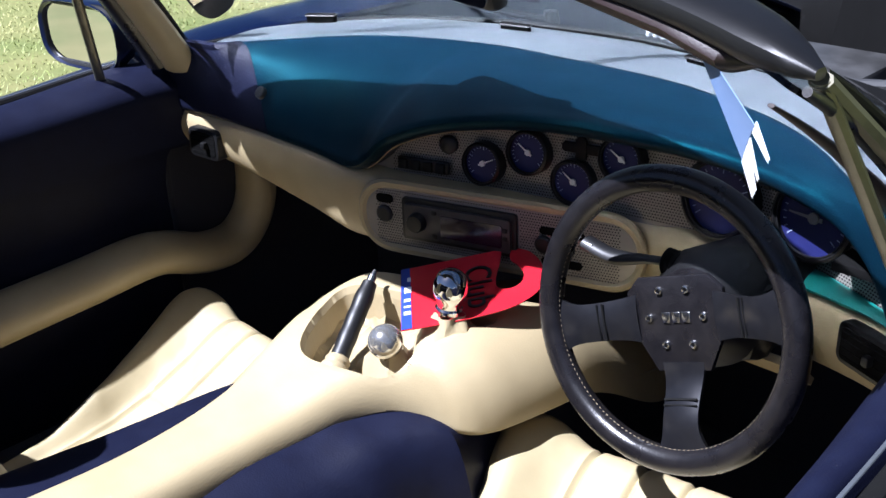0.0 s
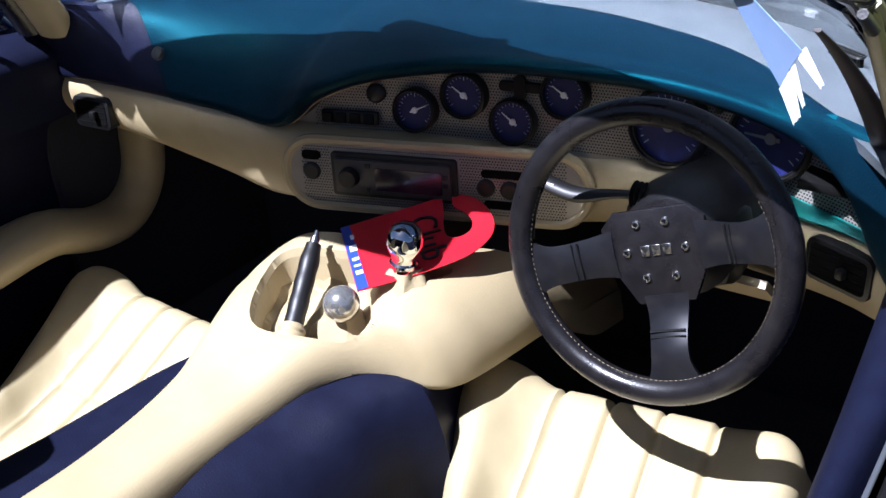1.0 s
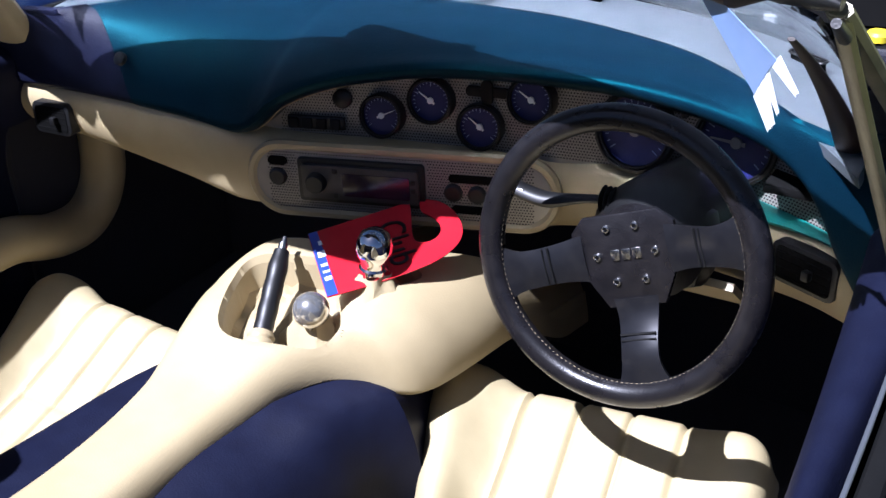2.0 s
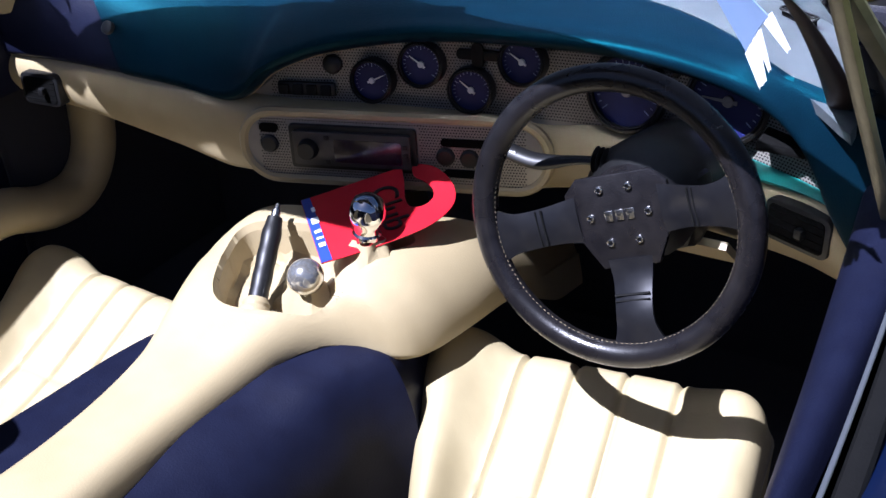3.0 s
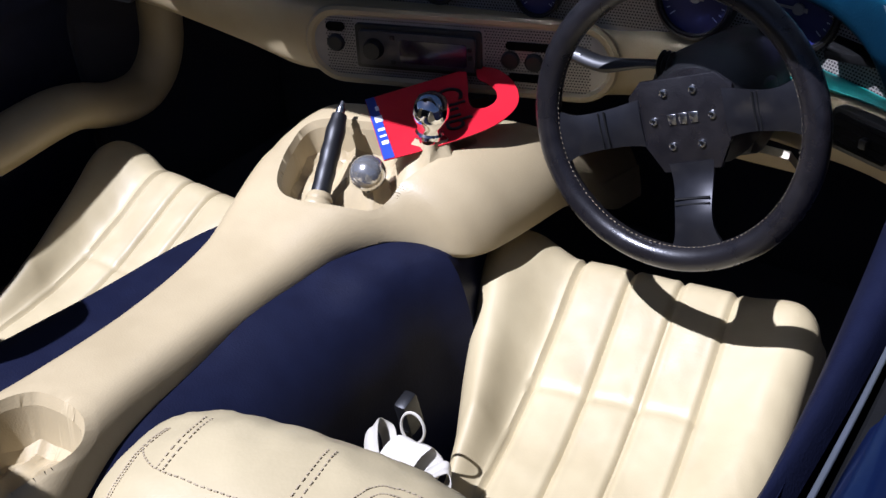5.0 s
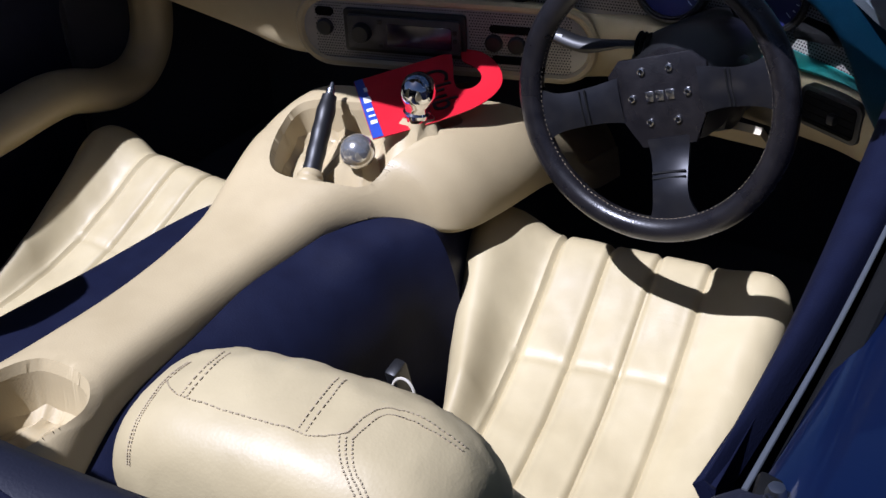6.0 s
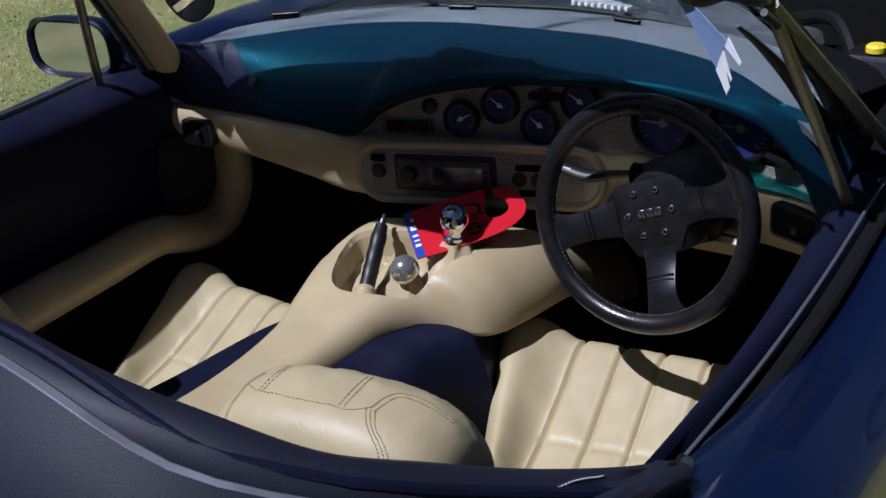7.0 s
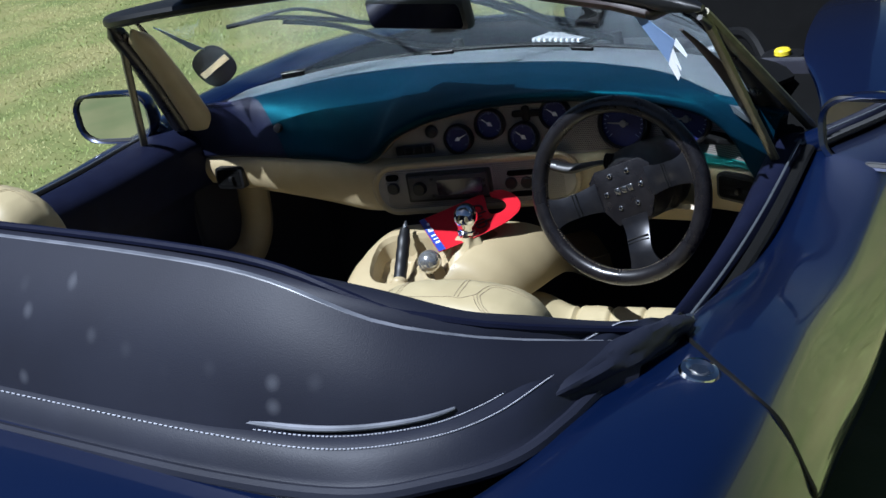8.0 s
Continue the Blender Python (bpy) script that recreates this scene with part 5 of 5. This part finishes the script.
for ang, ln in ((180, 0.146), (0, 0.146), (270, 0.146)):
    rows = []
    for s in np.linspace(0, 1, 12):
        r = 0.050 + (ln - 0.050) * s
        w = curve_at([(0, 0.027), (0.35, 0.0225), (0.75, 0.0235), (1, 0.033)], s)
        z = 0.002 + (DISH - 0.002) * smooth(0.05, 0.75, s)
        c, n = math.cos(radians(ang)), math.sin(radians(ang))
        rows.append([tuple(WM @ Vector((r * c - q * w * n, r * n + q * w * c, z + 0.003 * (1 - q * q)))) for q in np.linspace(-1, 1, 9)])
    part("spoke", shell(rows, 0.006), SPOKE, wheel, "satin black alloy spoke")
    part("spoke_step", tube([tuple(WM @ Vector((0.088 * math.cos(radians(ang)) - q * math.sin(radians(ang)), 0.088 * math.sin(radians(ang)) + q * math.cos(radians(ang)), 0.017))) for q in np.linspace(-0.021, 0.021, 5)], 0.0015, 6), RUBBER, wheel)
    part("spoke_step", tube([tuple(WM @ Vector((0.094 * math.cos(radians(ang)) - q * math.sin(radians(ang)), 0.094 * math.sin(radians(ang)) + q * math.cos(radians(ang)), 0.0195))) for q in np.linspace(-0.021, 0.021, 5)], 0.0010, 6), RUBBER, wheel)
for k in range(6):
    t = radians(60 * k + 0)
    m = WM @ pose(0.035 * math.cos(t), 0.035 * math.sin(t), 0.002)
    b = part("bolt", lathe([(0, 0.0022), (0.0026, 0.0022), (0.0028, 0.0032), (0.0044, 0.0028), (0.0050, 0.0)], 18, m), ALLOY, wheel)
    part("socket", lathe([(0, 0.0025), (0.0024, 0.0025)], 6, m), HOLE, b)
for k, x in enumerate((-0.013, 0.0, 0.013)):
    part("badge", outline([(x - 0.005, 0.006), (x + 0.006, 0.006), (x + 0.005, -0.006), (x - 0.004, -0.006)], 0.002, 0.0004, WM @ pose(0, 0, 0.004)), ALLOY, wheel)

# ---- small things ----
mirror = thing("interior_mirror", (0.09, -0.02, 1.11), "black rear-view mirror on the windscreen", "mirror")
MM = pose(0.032, 0.066, 1.056, 98, 0, -10)
part("mirror_case", rbox(0.258, 0.063, 0.030, 0.012, MM), PLASTIC, mirror)
part("mirror_glass", outline(stadium(0.240, 0.049, 0.012), 0.003, 0, MM @ pose(0, 0, 0.017)), MIRROR, mirror, "silvered mirror glass")
part("mirror_stem", tube([(0.058, 0.074, 1.066), (0.07, 0.045, 1.125)], 0.010, 8), PLASTIC, mirror)

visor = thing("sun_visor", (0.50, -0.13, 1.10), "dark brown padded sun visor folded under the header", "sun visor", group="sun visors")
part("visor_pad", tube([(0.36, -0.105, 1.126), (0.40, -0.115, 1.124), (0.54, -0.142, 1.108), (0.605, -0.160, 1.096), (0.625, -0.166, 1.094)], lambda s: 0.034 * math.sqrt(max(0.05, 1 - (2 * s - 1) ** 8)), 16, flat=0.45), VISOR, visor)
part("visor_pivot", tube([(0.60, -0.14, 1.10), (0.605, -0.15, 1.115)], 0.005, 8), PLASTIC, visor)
# unseen second visor, added and sized so its shadow crosses the red card
visor = thing("sun_visor", (-0.12, -0.15, 1.15), "unseen dark brown padded sun visor, added above the header to shade the red card", "sun visor", group="sun visors")
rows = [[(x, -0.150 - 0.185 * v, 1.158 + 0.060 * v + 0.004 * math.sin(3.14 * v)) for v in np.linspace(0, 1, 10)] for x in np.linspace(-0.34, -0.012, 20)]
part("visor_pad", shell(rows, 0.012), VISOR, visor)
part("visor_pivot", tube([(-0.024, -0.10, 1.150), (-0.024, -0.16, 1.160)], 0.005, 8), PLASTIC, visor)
disc = thing("disc_holder", (-0.545, 0.10, 0.95), "round black paper disc holder stuck inside the windscreen", "disc holder")
DM = facing((-0.583, 0.130, 0.944), (0.25, -0.55, -0.10), (0, -0.6, 0.3))
part("disc", outline([(0.047 * math.copysign(abs(math.cos(t)) ** 0.75, math.cos(t)), 0.047 * math.copysign(abs(math.sin(t)) ** 0.75, math.sin(t))) for t in np.linspace(0, 2 * math.pi, 32, endpoint=False)], 0.003, 0.0008, DM), PLASTIC, disc)
part("disc_band", outline([(-0.04, -0.006), (0.04, -0.012), (0.04, 0.004), (-0.04, 0.008)], 0.001, 0, DM @ pose(0, 0, 0.0015)), TAN, disc)

def paper_strip(a, b, c, tips, label):
    """A strip that hangs from a and widens to the edge b, c, with torn points below it."""
    st = thing("paper_strip", tuple(a), label, "paper strip", group="paper strips")
    rows = [[tuple(a.lerp(b, s).lerp(a.lerp(c, s), q) + Vector((0, 0, 0.003 * math.sin(3.14 * q)))) for q in np.linspace(0.0 if s else 0, 1, 6)] for s in np.linspace(0.04, 1, 12)]
    part("strip", shell(rows, 0.0008), FILM, st, "pale blue folded strip")
    for k, (f, g, tip) in enumerate(tips):
        p, q = b.lerp(c, f), b.lerp(c, g)
        rows = [[tuple(p.lerp(tip, s)), tuple(p.lerp(q, 0.5).lerp(tip, s) + Vector((0, 0, 0.002))), tuple(q.lerp(tip + (q - p) * 0.35, s))] for s in (0, 0.35, 0.7, 1)]
        part("torn_end", shell(rows, 0.0007), WHITE, st, "torn white paper end")


paper_strip(Vector((0.545, -0.155, 1.112)), Vector((0.627, -0.196, 1.024)), Vector((0.648, -0.217, 1.062)),
            [(-0.05, 0.30, Vector((0.642, -0.203, 0.998))), (0.18, 0.50, Vector((0.646, -0.207, 1.004))), (0.42, 0.66, Vector((0.650, -0.211, 1.016))), (0.80, 1.12, Vector((0.667, -0.228, 1.040)))],
            "pale blue paper strip with torn white end hanging from header")
paper_strip(Vector((-0.545, -0.06, 1.085)), Vector((-0.52, 0.05, 1.005)), Vector((-0.545, 0.045, 1.000)), [], "pale grey paper strip hanging inside the windscreen")

bow = thing("ribbon_bow", (0.280, -0.345, 0.36), "white satin ribbon bow lying between seat and tunnel", "ribbon")


def ribbon(name, pts, across, width, label=""):
    """A satin band along a smooth line; across is the way of its width."""
    line, a = crom(pts, 30), Vector(across).normalized()
    rows = [[tuple(Vector(p) + a * (width * q * (1 - 0.25 * math.cos(6.28 * k / 29) ** 8)) + Vector((0, 0, 0.0012 * math.sin(9 * q + k * 0.4)))) for q in np.linspace(-0.5, 0.5, 7)] for k, p in enumerate(line)]
    part(name, shell(rows, 0.0009), RIBBON, bow, label)


O = Vector((0.288, -0.356, 0.412))


def near(*pts):
    return [tuple(O + Vector(p)) for p in pts]


ribbon("loop", near((0.0, -0.020, -0.020), (-0.012, 0.006, 0.014), (0.0, 0.030, 0.036), (0.012, 0.036, 0.020), (0.010, 0.012, -0.004), (0.004, -0.018, -0.018)), (1, 0.12, -0.1), 0.044, "broad white satin loop")
ribbon("loop", near((0.006, -0.012, -0.012), (0.030, 0.012, 0.016), (0.048, 0.026, 0.024), (0.052, 0.014, 0.002), (0.024, -0.010, -0.014)), (0.55, -0.8, 0.25), 0.030)
ribbon("loop", near((-0.012, -0.008, -0.010), (-0.044, 0.008, 0.006), (-0.066, 0.040, 0.022), (-0.054, 0.050, 0.010), (-0.030, 0.022, -0.012), (-0.006, -0.004, -0.018)), (0.5, 0.4, 0.75), 0.026)
ribbon("tail", near((-0.004, -0.020, -0.012), (-0.010, -0.044, -0.006), (0.006, -0.064, -0.018)), (1, 0.1, 0.1), 0.030)
part("ring", tube([tuple(O + Vector((-0.012 + 0.016 * math.cos(t), 0.045 + 0.004 * math.sin(t), 0.040 + 0.019 * math.sin(t)))) for t in np.linspace(0, 6.283, 24, endpoint=False)], 0.0018, 6, closed=True), RIBBON, bow)
buckle = thing("belt_buckle", (0.235, -0.27, 0.36), "black seat belt buckle on a stalk beside the tunnel", "belt buckle")
part("buckle_body", rbox(0.018, 0.028, 0.055, 0.005, pose(0.235, -0.265, 0.42, 12)), PLASTIC, buckle)
part("buckle_stalk", tube([(0.235, -0.285, 0.25), (0.235, -0.272, 0.40)], 0.006, 8), RUBBER, buckle)

LK = flank_at(-0.762, 6.8) + Vector((0, 0, 0.001))
lock = thing("flush_button", tuple(LK), "round chrome flush button on the rear wing", "button")
part("bezel", lathe([(0.010, 0.003), (0.015, 0.006), (0.020, 0.004), (0.022, 0.0)], 32, facing(LK, (0.30, -0.02, 1))), CHROME, lock)
part("cap", lathe([(0, 0.006), (0.009, 0.005), (0.011, 0.0)], 24, facing(LK, (0.30, -0.02, 1))), ALLOY, lock)
